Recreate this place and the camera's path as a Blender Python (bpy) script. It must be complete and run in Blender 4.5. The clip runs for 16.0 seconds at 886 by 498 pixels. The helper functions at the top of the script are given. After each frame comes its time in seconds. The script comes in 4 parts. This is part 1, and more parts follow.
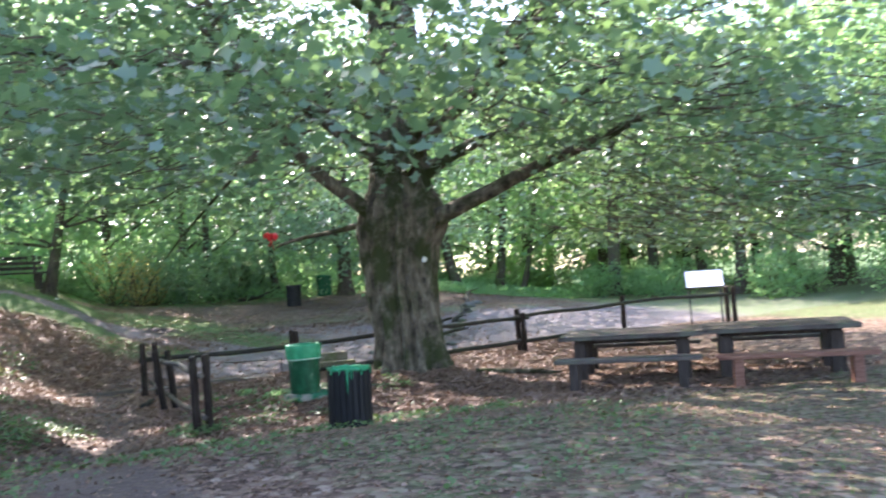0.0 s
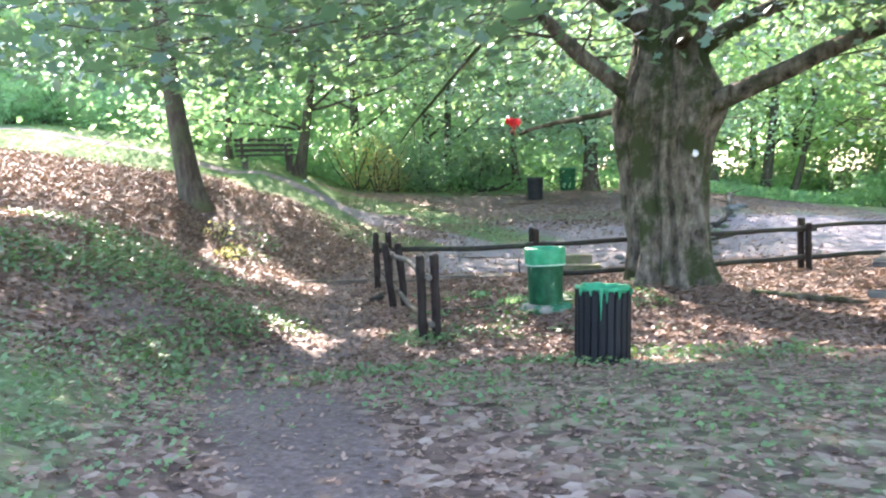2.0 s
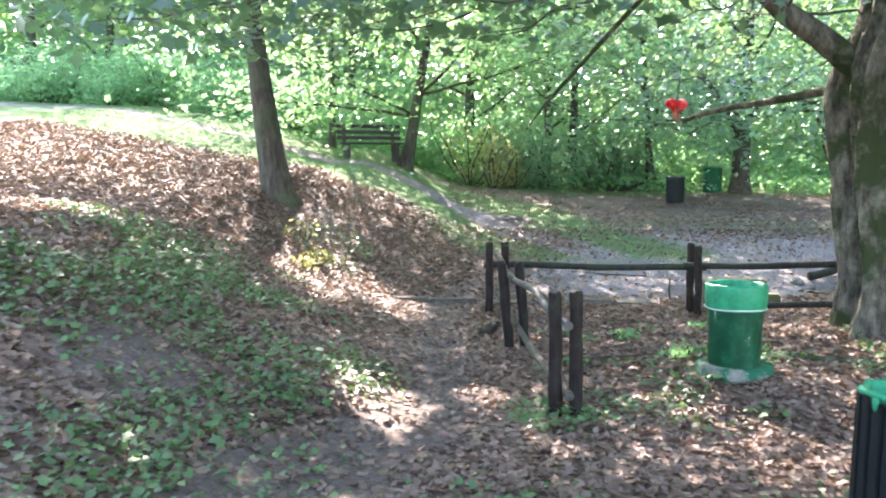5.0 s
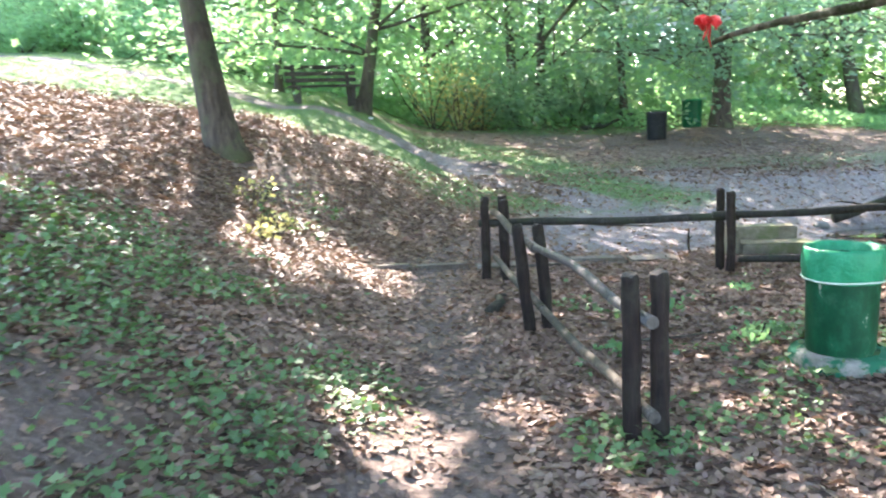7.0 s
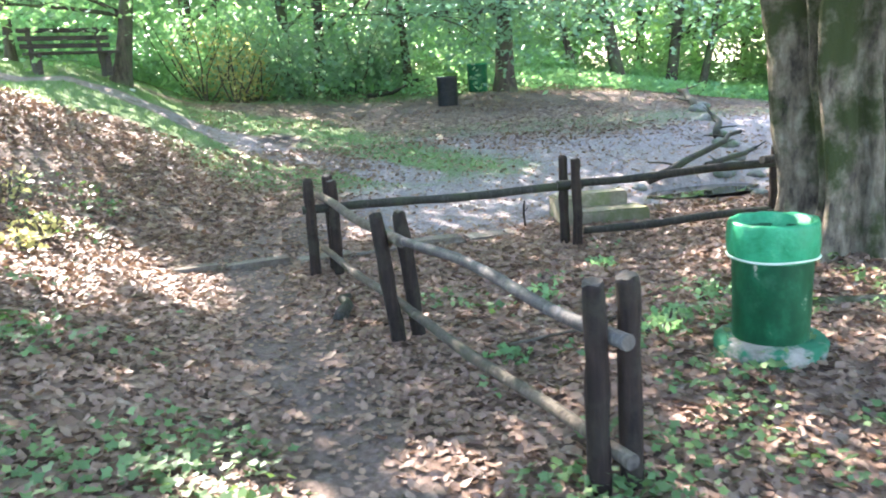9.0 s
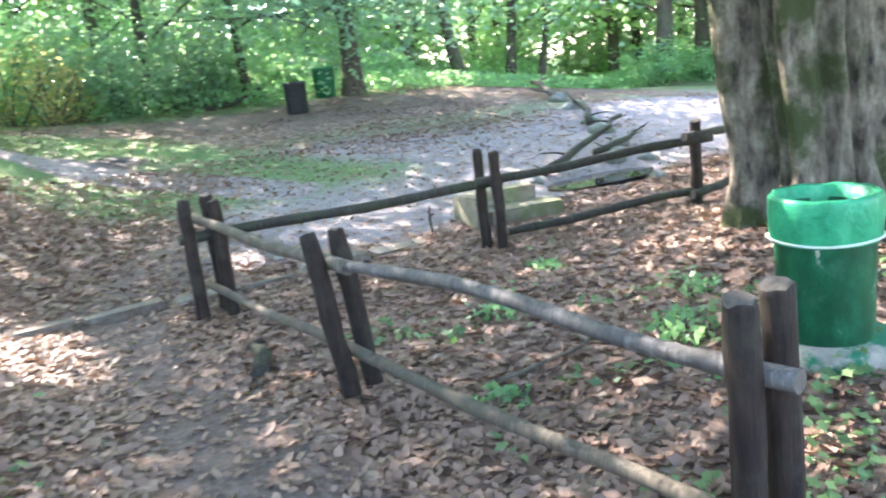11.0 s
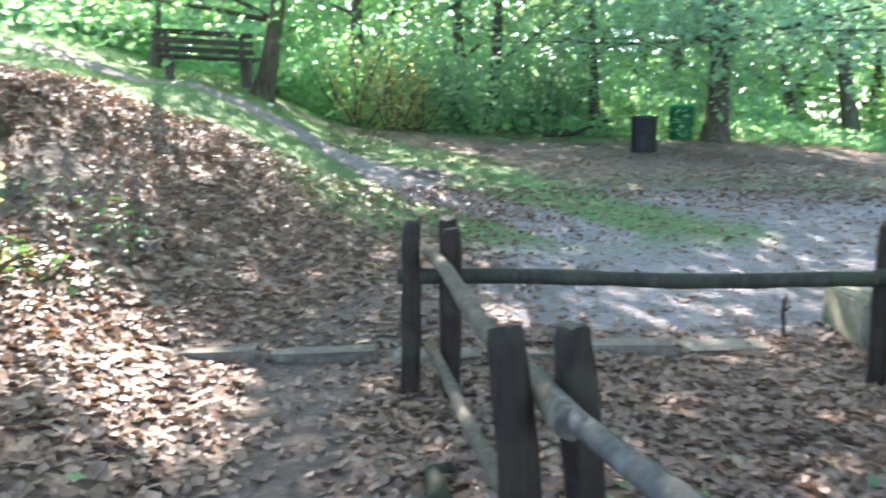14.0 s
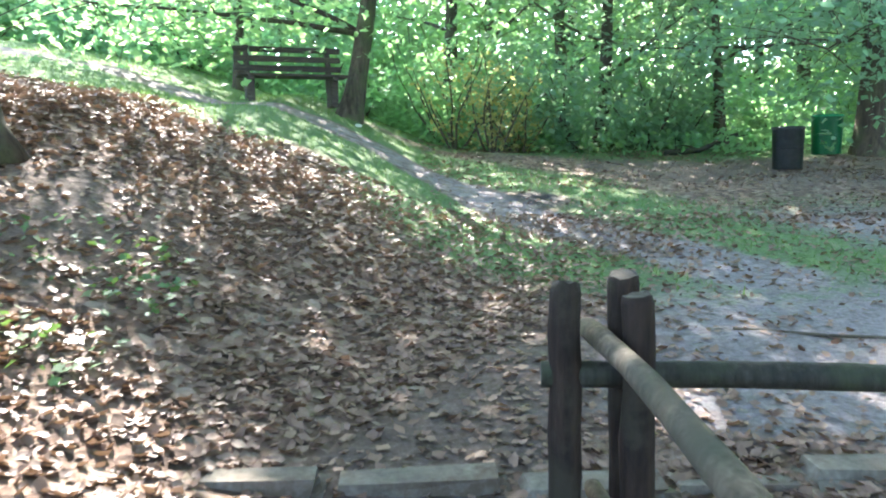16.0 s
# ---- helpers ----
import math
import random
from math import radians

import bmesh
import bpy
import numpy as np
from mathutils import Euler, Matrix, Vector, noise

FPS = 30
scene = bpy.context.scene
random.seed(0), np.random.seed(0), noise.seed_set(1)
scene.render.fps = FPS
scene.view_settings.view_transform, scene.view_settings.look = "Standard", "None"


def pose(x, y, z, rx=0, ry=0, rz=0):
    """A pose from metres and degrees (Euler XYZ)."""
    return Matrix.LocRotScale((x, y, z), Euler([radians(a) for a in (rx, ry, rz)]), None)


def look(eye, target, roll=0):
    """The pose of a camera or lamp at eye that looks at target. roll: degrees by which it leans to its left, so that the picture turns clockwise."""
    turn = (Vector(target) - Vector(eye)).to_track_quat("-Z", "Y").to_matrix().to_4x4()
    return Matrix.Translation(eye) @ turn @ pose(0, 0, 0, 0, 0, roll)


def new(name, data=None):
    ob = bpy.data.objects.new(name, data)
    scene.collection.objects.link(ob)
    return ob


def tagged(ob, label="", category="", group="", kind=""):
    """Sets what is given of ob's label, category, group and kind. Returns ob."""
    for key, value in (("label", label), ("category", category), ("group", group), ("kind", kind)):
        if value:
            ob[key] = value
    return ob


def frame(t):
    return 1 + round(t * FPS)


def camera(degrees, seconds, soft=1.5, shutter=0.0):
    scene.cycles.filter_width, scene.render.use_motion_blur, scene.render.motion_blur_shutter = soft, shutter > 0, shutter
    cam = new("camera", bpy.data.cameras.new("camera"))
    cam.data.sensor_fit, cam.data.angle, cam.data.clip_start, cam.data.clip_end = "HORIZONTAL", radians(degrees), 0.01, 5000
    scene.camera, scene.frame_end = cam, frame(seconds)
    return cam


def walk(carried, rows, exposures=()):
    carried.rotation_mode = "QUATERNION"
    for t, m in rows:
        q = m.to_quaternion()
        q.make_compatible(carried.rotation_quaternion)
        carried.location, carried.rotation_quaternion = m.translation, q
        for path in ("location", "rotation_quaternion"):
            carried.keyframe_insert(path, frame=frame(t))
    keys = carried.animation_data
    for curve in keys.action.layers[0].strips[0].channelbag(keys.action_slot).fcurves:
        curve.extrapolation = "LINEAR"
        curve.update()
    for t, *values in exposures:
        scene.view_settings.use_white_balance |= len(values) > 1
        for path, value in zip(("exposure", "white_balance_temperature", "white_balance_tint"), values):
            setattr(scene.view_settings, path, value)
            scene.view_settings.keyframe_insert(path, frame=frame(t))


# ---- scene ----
cam = camera(58.4, 16.0, 2.0, 0.4)
METRES, EYE, TILT, LEAN, TURN = 14.6, 1.725, 0.0, 0.0, -27.0
ROWS = [
    (0.0, 0.0, 0.0, 0.0, 0.15, 2.02, 4.26),
    (0.5, -0.0081, 0.0335, -0.0001, 6.11, 0.67, 3.69),
    (1.0, -0.0115, 0.0647, 0.0014, 11.03, -0.39, 2.94),
    (1.5, -0.0202, 0.097, 0.0029, 14.54, -2.14, 2.2),
    (2.0, -0.0279, 0.1306, 0.002, 17.35, -4.79, 1.84),
    (2.5, -0.036, 0.1611, 0.0014, 19.48, -6.47, 1.17),
    (3.0, -0.044, 0.1929, 0.0025, 21.68, -6.38, 0.17),
    (3.5, -0.0561, 0.2237, 0.0052, 23.71, -5.6, -0.05),
    (6.0, -0.1489, 0.3842, 0.006, 25.75, -5.09, 0.33),
    (6.5, -0.1693, 0.4074, 0.0057, 25.3, -7.27, 0.97),
    (7.0, -0.1949, 0.4298, 0.0066, 21.59, -9.24, 2.22),
    (7.5, -0.2147, 0.4535, 0.0067, 15.38, -10.57, 2.98),
    (8.0, -0.2302, 0.4728, 0.0066, 9.12, -11.89, 3.47),
    (10.5, -0.3137, 0.5717, -0.0005, -1.04, -11.84, 4.75),
    (11.0, -0.3189, 0.5977, -0.0048, -8.14, -12.62, 6.68),
    (11.5, -0.3226, 0.6237, -0.0076, -14.98, -12.77, 7.58),
    (12.0, -0.3188, 0.6492, -0.0123, -18.36, -12.44, 7.61),
    (12.5, -0.3077, 0.6812, -0.0197, -12.79, -10.46, 6.28),
    (13.0, -0.2977, 0.7127, -0.0248, -3.58, -8.97, 4.64),
    (13.5, -0.296, 0.7419, -0.0248, 7.45, -5.8, 0.58),
    (14.0, -0.3043, 0.7654, -0.0256, 17.42, -8.03, -0.52),
    (14.5, -0.3164, 0.7872, -0.027, 23.2, -8.49, -0.98),
    (15.0, -0.3329, 0.8165, -0.0288, 24.03, -7.94, -0.28),
    (15.5, -0.3474, 0.8472, -0.0306, 24.23, -6.74, 0.4),
    (16.0, -0.3609, 0.8818, -0.0307, 24.02, -6.2, 0.79),
]
walk(cam, [(t, pose(0, 0, EYE, TILT, LEAN, TURN) @ pose(METRES * x, METRES * y, METRES * z, 90 + pitch, roll, yaw)) for t, x, y, z, yaw, pitch, roll in ROWS],
     exposures=((0, 2.75, 6300, 22), (0.5, 3.2, 6350, 22), (1, 3.4, 6400, 22), (3, 3.6, 6400, 22), (6, 3.5, 6250, 18), (8, 3.75, 6250, 18), (10.5, 3.95, 6200, 18), (11.5, 4.1, 6100, 20), (12.5, 4.15, 6050, 21), (13.5, 3.8, 6000, 16), (14.5, 3.6, 5950, 12), (16, 3.6, 5950, 11)))

# ---- world, sun, exposure ----
SUN_AZ, SUN_EL = 10.0, 40.0          # degrees left of +y, above the horizon
to_sun = Vector((-math.sin(radians(SUN_AZ)) * math.cos(radians(SUN_EL)), math.cos(radians(SUN_AZ)) * math.cos(radians(SUN_EL)), math.sin(radians(SUN_EL))))
world = bpy.data.worlds.new("world")
scene.world = world
world.use_nodes = True
wn = world.node_tree.nodes
sky = wn.new("ShaderNodeTexSky")
sky.sky_type, sky.sun_disc = "NISHITA", False
sky.sun_elevation, sky.sun_rotation = radians(SUN_EL), radians(-SUN_AZ)
world.node_tree.links.new(sky.outputs[0], wn["Background"].inputs[0])
wn["Background"].inputs[1].default_value = 0.15
sun = new("sun", bpy.data.lights.new("sun", "SUN"))
sun.data.energy, sun.data.angle, sun.data.color = 4.0, radians(0.5), (1.0, 0.92, 0.8)
sun.matrix_world = look(to_sun * 60, (0, 0, 0))

# ---- materials ----


def material(name, rough=0.8, metal=0.0):
    m = bpy.data.materials.new(name)
    m.use_nodes = True
    b = m.node_tree.nodes["Principled BSDF"]
    b.inputs["Roughness"].default_value = rough
    b.inputs["Metallic"].default_value = metal
    b.inputs["Specular IOR Level"].default_value = 0.2
    return m, m.node_tree.nodes, m.node_tree.links, b


def coords(nodes, links, scale=(1, 1, 1), world_space=False):
    if world_space:
        src = nodes.new("ShaderNodeNewGeometry").outputs["Position"]
    else:
        src = nodes.new("ShaderNodeTexCoord").outputs["Object"]
    mp = nodes.new("ShaderNodeMapping")
    mp.inputs["Scale"].default_value = scale
    links.new(src, mp.inputs[0])
    return mp.outputs[0]


def noise_tex(nodes, links, vec, scale, detail=5, rough=0.6):
    n = nodes.new("ShaderNodeTexNoise")
    n.inputs["Scale"].default_value, n.inputs["Detail"].default_value, n.inputs["Roughness"].default_value = scale, detail, rough
    links.new(vec, n.inputs["Vector"])
    return n.outputs["Fac"]


def ramp(nodes, links, fac, stops):
    r = nodes.new("ShaderNodeValToRGB")
    e = r.color_ramp.elements
    while len(e) < len(stops):
        e.new(0.5)
    for el, (p, c) in zip(e, stops):
        el.position, el.color = p, (*c, 1)
    links.new(fac, r.inputs[0])
    return r.outputs[0]


def mix(nodes, links, fac, a, b, how="MIX"):
    n = nodes.new("ShaderNodeMix")
    n.data_type, n.blend_type = "RGBA", how
    for sock, v in ((n.inputs[0], fac), (n.inputs[6], a), (n.inputs[7], b)):
        if isinstance(v, (int, float)):
            sock.default_value = v
        elif isinstance(v, tuple):
            sock.default_value = (*v, 1)
        else:
            links.new(v, sock)
    return n.outputs[2]


def calc(nodes, links, op, a, b=0.0, clamp=False):
    n = nodes.new("ShaderNodeMath")
    n.operation, n.use_clamp = op, clamp
    for sock, v in zip(n.inputs, (a, b)):
        if isinstance(v, (int, float)):
            sock.default_value = v
        else:
            links.new(v, sock)
    return n.outputs[0]


def bump(nodes, links, bsdf, height, strength, distance):
    n = nodes.new("ShaderNodeBump")
    n.inputs["Strength"].default_value, n.inputs["Distance"].default_value = strength, distance
    links.new(height, n.inputs["Height"])
    links.new(n.outputs[0], bsdf.inputs["Normal"])


def surface(name, stops, scale, stretch=(1, 1, 1), rough=0.8, bumps=0.5, depth=0.02, blot=None, blot_scale=1.5, world_space=False, metal=0.0, vary=0.25, blot_at=(0.48, 0.62)):
    """Two-scale coloured surface: grain by ramp, blotches of a second colour, bump, random tone per object."""
    m, n, l, b = material(name, rough, metal)
    v = coords(n, l, stretch, world_space)
    g = noise_tex(n, l, v, scale, 6, 0.65)
    c = ramp(n, l, g, stops)
    if blot:
        v2 = coords(n, l, (1, 1, 1), world_space)
        f = ramp(n, l, noise_tex(n, l, v2, blot_scale, 5, 0.7), [(blot_at[0], (0, 0, 0)), (blot_at[1], (1, 1, 1))])
        c = mix(n, l, f, c, blot)
    oi = n.new("ShaderNodeObjectInfo")
    tone = calc(n, l, "MULTIPLY_ADD", oi.outputs["Random"], vary)
    tone.node.inputs[2].default_value = 1 - vary / 2
    grey = n.new("ShaderNodeCombineColor")
    for i in range(3):
        l.new(tone, grey.inputs[i])
    c = mix(n, l, 1.0, c, grey.outputs[0], "MULTIPLY")
    l.new(c, b.inputs["Base Color"])
    bump(n, l, b, g, bumps, depth)
    return m


def leaf_material(name, stops, through_colour=(0.25, 0.4, 0.05), translucent=0.4, rough=0.5, spec=0.4):
    """Leaves: colour varies leaf by leaf and in larger patches, and light shines through."""
    m, n, l, b = material(name, rough)
    b.inputs["Specular IOR Level"].default_value = spec
    geo = n.new("ShaderNodeNewGeometry")
    v = coords(n, l, (1, 1, 1), True)
    big = noise_tex(n, l, v, 0.5, 3)
    f = calc(n, l, "MULTIPLY_ADD", geo.outputs["Random Per Island"], 0.42)
    l.new(calc(n, l, "MULTIPLY", big, 0.6), f.node.inputs[2])
    c = ramp(n, l, f, stops)
    l.new(c, b.inputs["Base Color"])
    t = n.new("ShaderNodeBsdfTranslucent")
    l.new(mix(n, l, 0.6, c, through_colour), t.inputs[0])
    ms = n.new("ShaderNodeMixShader")
    ms.inputs[0].default_value = translucent
    l.new(b.outputs[0], ms.inputs[1])
    l.new(t.outputs[0], ms.inputs[2])
    l.new(ms.outputs[0], n["Material Output"].inputs[0])
    return m


M_BARK = surface("old_bark", [(0.32, (0.012, 0.01, 0.008)), (0.43, (0.075, 0.06, 0.043)), (0.56, (0.145, 0.122, 0.087)), (0.75, (0.25, 0.225, 0.165))], 5, (1.6, 1.6, 0.7), 0.9, 0.9, 0.06, (0.034, 0.042, 0.014), 1.6, blot_at=(0.46, 0.58))
M_BARK2 = surface("smooth_bark", [(0.3, (0.03, 0.023, 0.018)), (0.55, (0.08, 0.062, 0.046)), (0.75, (0.135, 0.11, 0.083))], 9, (1.5, 1.5, 0.3), 0.9, 0.8, 0.03, (0.08, 0.09, 0.045), 1.3)
M_TWIG = surface("twig_bark", [(0.35, (0.05, 0.04, 0.03)), (0.65, (0.11, 0.09, 0.065))], 12, rough=0.9)
M_POST = surface("dark_fence_wood", [(0.3, (0.008, 0.005, 0.004)), (0.6, (0.028, 0.017, 0.012)), (0.8, (0.06, 0.04, 0.03))], 9, (3, 3, 0.35), 0.8, 0.8, 0.012, (0.03, 0.024, 0.016), 4)
M_ENDGRAIN = surface("post_end_grain", [(0.3, (0.04, 0.032, 0.025)), (0.7, (0.12, 0.1, 0.08))], 22, rough=0.9, bumps=0.4, depth=0.005)
M_RAIL = surface("weathered_rail_wood", [(0.3, (0.045, 0.035, 0.025)), (0.55, (0.12, 0.097, 0.069)), (0.8, (0.225, 0.19, 0.14))], 8, (4, 4, 0.3), 0.8, 0.8, 0.01, (0.075, 0.066, 0.046), 3)
M_RAIL_DARK = surface("dark_rail_wood", [(0.3, (0.011, 0.01, 0.008)), (0.55, (0.029, 0.026, 0.02)), (0.8, (0.068, 0.062, 0.05))], 8, (4, 4, 0.3), 0.75, 0.8, 0.01, (0.03, 0.034, 0.018), 3)
M_RAIL_GREY = surface("grey_split_rail_wood", [(0.3, (0.03, 0.027, 0.027)), (0.55, (0.088, 0.078, 0.068)), (0.8, (0.2, 0.18, 0.158))], 8, (4, 4, 0.3), 0.55, 0.9, 0.012, (0.05, 0.045, 0.04), 3)
M_TABLE = surface("table_wood", [(0.3, (0.03, 0.023, 0.02)), (0.55, (0.075, 0.06, 0.053)), (0.8, (0.14, 0.117, 0.105))], 7, (0.5, 5, 5), 0.6, 0.6, 0.01, (0.09, 0.09, 0.07), 2)
M_TABLE_LEG = surface("table_leg_wood", [(0.3, (0.02, 0.015, 0.013)), (0.6, (0.055, 0.043, 0.036)), (0.8, (0.1, 0.085, 0.07))], 7, (4, 4, 0.5), 0.8)
M_REDWOOD = surface("reddish_wood", [(0.3, (0.1, 0.045, 0.03)), (0.6, (0.2, 0.1, 0.07)), (0.8, (0.3, 0.17, 0.12))], 7, (0.6, 5, 5), 0.65)
M_BENCH = surface("bench_wood", [(0.3, (0.03, 0.024, 0.02)), (0.6, (0.075, 0.06, 0.048)), (0.8, (0.14, 0.12, 0.1))], 8, (0.6, 5, 5), 0.7)
M_GREEN = surface("green_paint", [(0.25, (0.004, 0.05, 0.018)), (0.6, (0.006, 0.085, 0.03)), (0.85, (0.015, 0.12, 0.05))], 3, (1, 1, 0.5), 0.4, 0.2, 0.004, (0.015, 0.07, 0.03), 5, blot_at=(0.55, 0.72))
M_GREEN_WORN = surface("worn_green_paint", [(0.3, (0.002, 0.03, 0.012)), (0.5, (0.004, 0.052, 0.02)), (0.62, (0.008, 0.08, 0.034)), (0.68, (0.3, 0.29, 0.22))], 6.5, (1, 1, 0.7), 0.45, 0.3, 0.004, (0.02, 0.08, 0.04), 4, blot_at=(0.56, 0.7))
M_LINER = surface("green_bin_liner", [(0.3, (0.012, 0.16, 0.065)), (0.6, (0.03, 0.25, 0.115)), (0.8, (0.13, 0.37, 0.2))], 9, rough=0.35, bumps=0.7, depth=0.02, vary=0.1)
M_LINER_WHITE = surface("white_cord", [(0.3, (0.3, 0.36, 0.27)), (0.7, (0.5, 0.55, 0.44))], 10, rough=0.6)
M_BASE = surface("bin_concrete_base", [(0.3, (0.16, 0.145, 0.115)), (0.6, (0.3, 0.27, 0.22)), (0.8, (0.42, 0.39, 0.33))], 9, rough=0.9, blot=(0.02, 0.12, 0.06), blot_scale=3, blot_at=(0.44, 0.52))
M_SLAT = surface("charcoal_bin_slats", [(0.3, (0.005, 0.005, 0.005)), (0.6, (0.013, 0.0125, 0.0125)), (0.8, (0.03, 0.029, 0.028))], 10, (3, 3, 0.4), 0.6, 0.5, 0.006)
M_STONE = surface("mossy_concrete", [(0.3, (0.11, 0.093, 0.062)), (0.55, (0.21, 0.182, 0.128)), (0.8, (0.3, 0.265, 0.195))], 6, rough=0.9, bumps=0.6, depth=0.02, blot=(0.12, 0.13, 0.06), blot_scale=2.4)
M_KERB = surface("half_buried_kerb_stone", [(0.3, (0.085, 0.07, 0.055)), (0.55, (0.19, 0.165, 0.135)), (0.8, (0.3, 0.27, 0.23))], 7, rough=0.95, bumps=0.8, depth=0.03, blot=(0.1, 0.075, 0.055), blot_scale=3.2, blot_at=(0.42, 0.6))
M_ROCK = surface("wet_rock", [(0.3, (0.06, 0.06, 0.055)), (0.6, (0.17, 0.165, 0.15)), (0.8, (0.3, 0.29, 0.26))], 7, rough=0.7, blot=(0.07, 0.1, 0.05), blot_scale=3)
M_SIGN = surface("pale_sign_panel", [(0.3, (0.6, 0.66, 0.74)), (0.7, (0.78, 0.82, 0.88))], 3, rough=0.25, bumps=0.02, vary=0.02)
M_INK = surface("sign_ink", [(0.3, (0.2, 0.23, 0.28)), (0.7, (0.34, 0.38, 0.42))], 20, rough=0.5, bumps=0.05)
M_STEEL = surface("dark_steel", [(0.3, (0.03, 0.035, 0.035)), (0.7, (0.08, 0.085, 0.085))], 20, rough=0.5, metal=0.4)
M_RED = surface("red_plastic_ribbon", [(0.3, (0.65, 0.015, 0.02)), (0.7, (0.9, 0.05, 0.05))], 6, rough=0.4)
M_WHITE = surface("white_paint_mark", [(0.35, (0.55, 0.54, 0.5)), (0.7, (0.8, 0.79, 0.75))], 14, rough=0.7)
M_BAGBLACK = surface("black_bin_plastic", [(0.3, (0.005, 0.005, 0.006)), (0.7, (0.016, 0.017, 0.018))], 8, rough=0.5)

# blue-grey of skylight reflected by the crown is put into this leaf colour
M_LEAF = leaf_material("broad_leaves", [(0.15, (0.045, 0.085, 0.06)), (0.5, (0.085, 0.15, 0.105)), (0.78, (0.14, 0.215, 0.145)), (0.97, (0.22, 0.26, 0.11))], (0.24, 0.4, 0.1), 0.42, 0.32, 0.8)
# paler than natural leaves: the far wood's milky brightness is put into both colours
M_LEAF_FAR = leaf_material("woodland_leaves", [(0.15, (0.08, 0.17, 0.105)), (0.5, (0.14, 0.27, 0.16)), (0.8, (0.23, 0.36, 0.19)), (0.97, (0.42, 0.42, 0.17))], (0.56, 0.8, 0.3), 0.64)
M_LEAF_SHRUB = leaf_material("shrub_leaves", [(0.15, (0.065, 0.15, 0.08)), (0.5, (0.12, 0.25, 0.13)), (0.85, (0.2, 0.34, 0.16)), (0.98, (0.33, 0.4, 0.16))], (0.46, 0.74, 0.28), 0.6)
# darker, bluer woodland leaf: shade of the hollow at the wood's edge is in its colour
M_LEAF_SHADE = leaf_material("shaded_broad_leaves", [(0.15, (0.06, 0.125, 0.085)), (0.5, (0.11, 0.21, 0.14)), (0.8, (0.18, 0.29, 0.18)), (0.97, (0.3, 0.34, 0.16))], (0.42, 0.64, 0.3), 0.54, 0.4, 0.6)
M_LEAF_YELLOW = leaf_material("yellowing_leaves", [(0.15, (0.2, 0.22, 0.07)), (0.6, (0.38, 0.36, 0.13)), (0.9, (0.5, 0.42, 0.22))], (0.6, 0.54, 0.2), 0.45)
M_IVY = leaf_material("ground_ivy_leaves", [(0.15, (0.045, 0.085, 0.036)), (0.5, (0.085, 0.15, 0.055)), (0.85, (0.14, 0.215, 0.075)), (0.98, (0.26, 0.32, 0.1))], (0.2, 0.34, 0.06), 0.25)
M_GRASS = leaf_material("grass_blades", [(0.15, (0.055, 0.1, 0.035)), (0.5, (0.1, 0.165, 0.055)), (0.85, (0.16, 0.23, 0.075)), (0.98, (0.24, 0.27, 0.1))], (0.25, 0.42, 0.07), 0.35)
M_DEAD = leaf_material("dead_leaves", [(0.12, (0.06, 0.036, 0.026)), (0.4, (0.165, 0.098, 0.068)), (0.7, (0.25, 0.16, 0.112)), (0.95, (0.36, 0.265, 0.2))], (0.3, 0.18, 0.09), 0.12, 0.6)


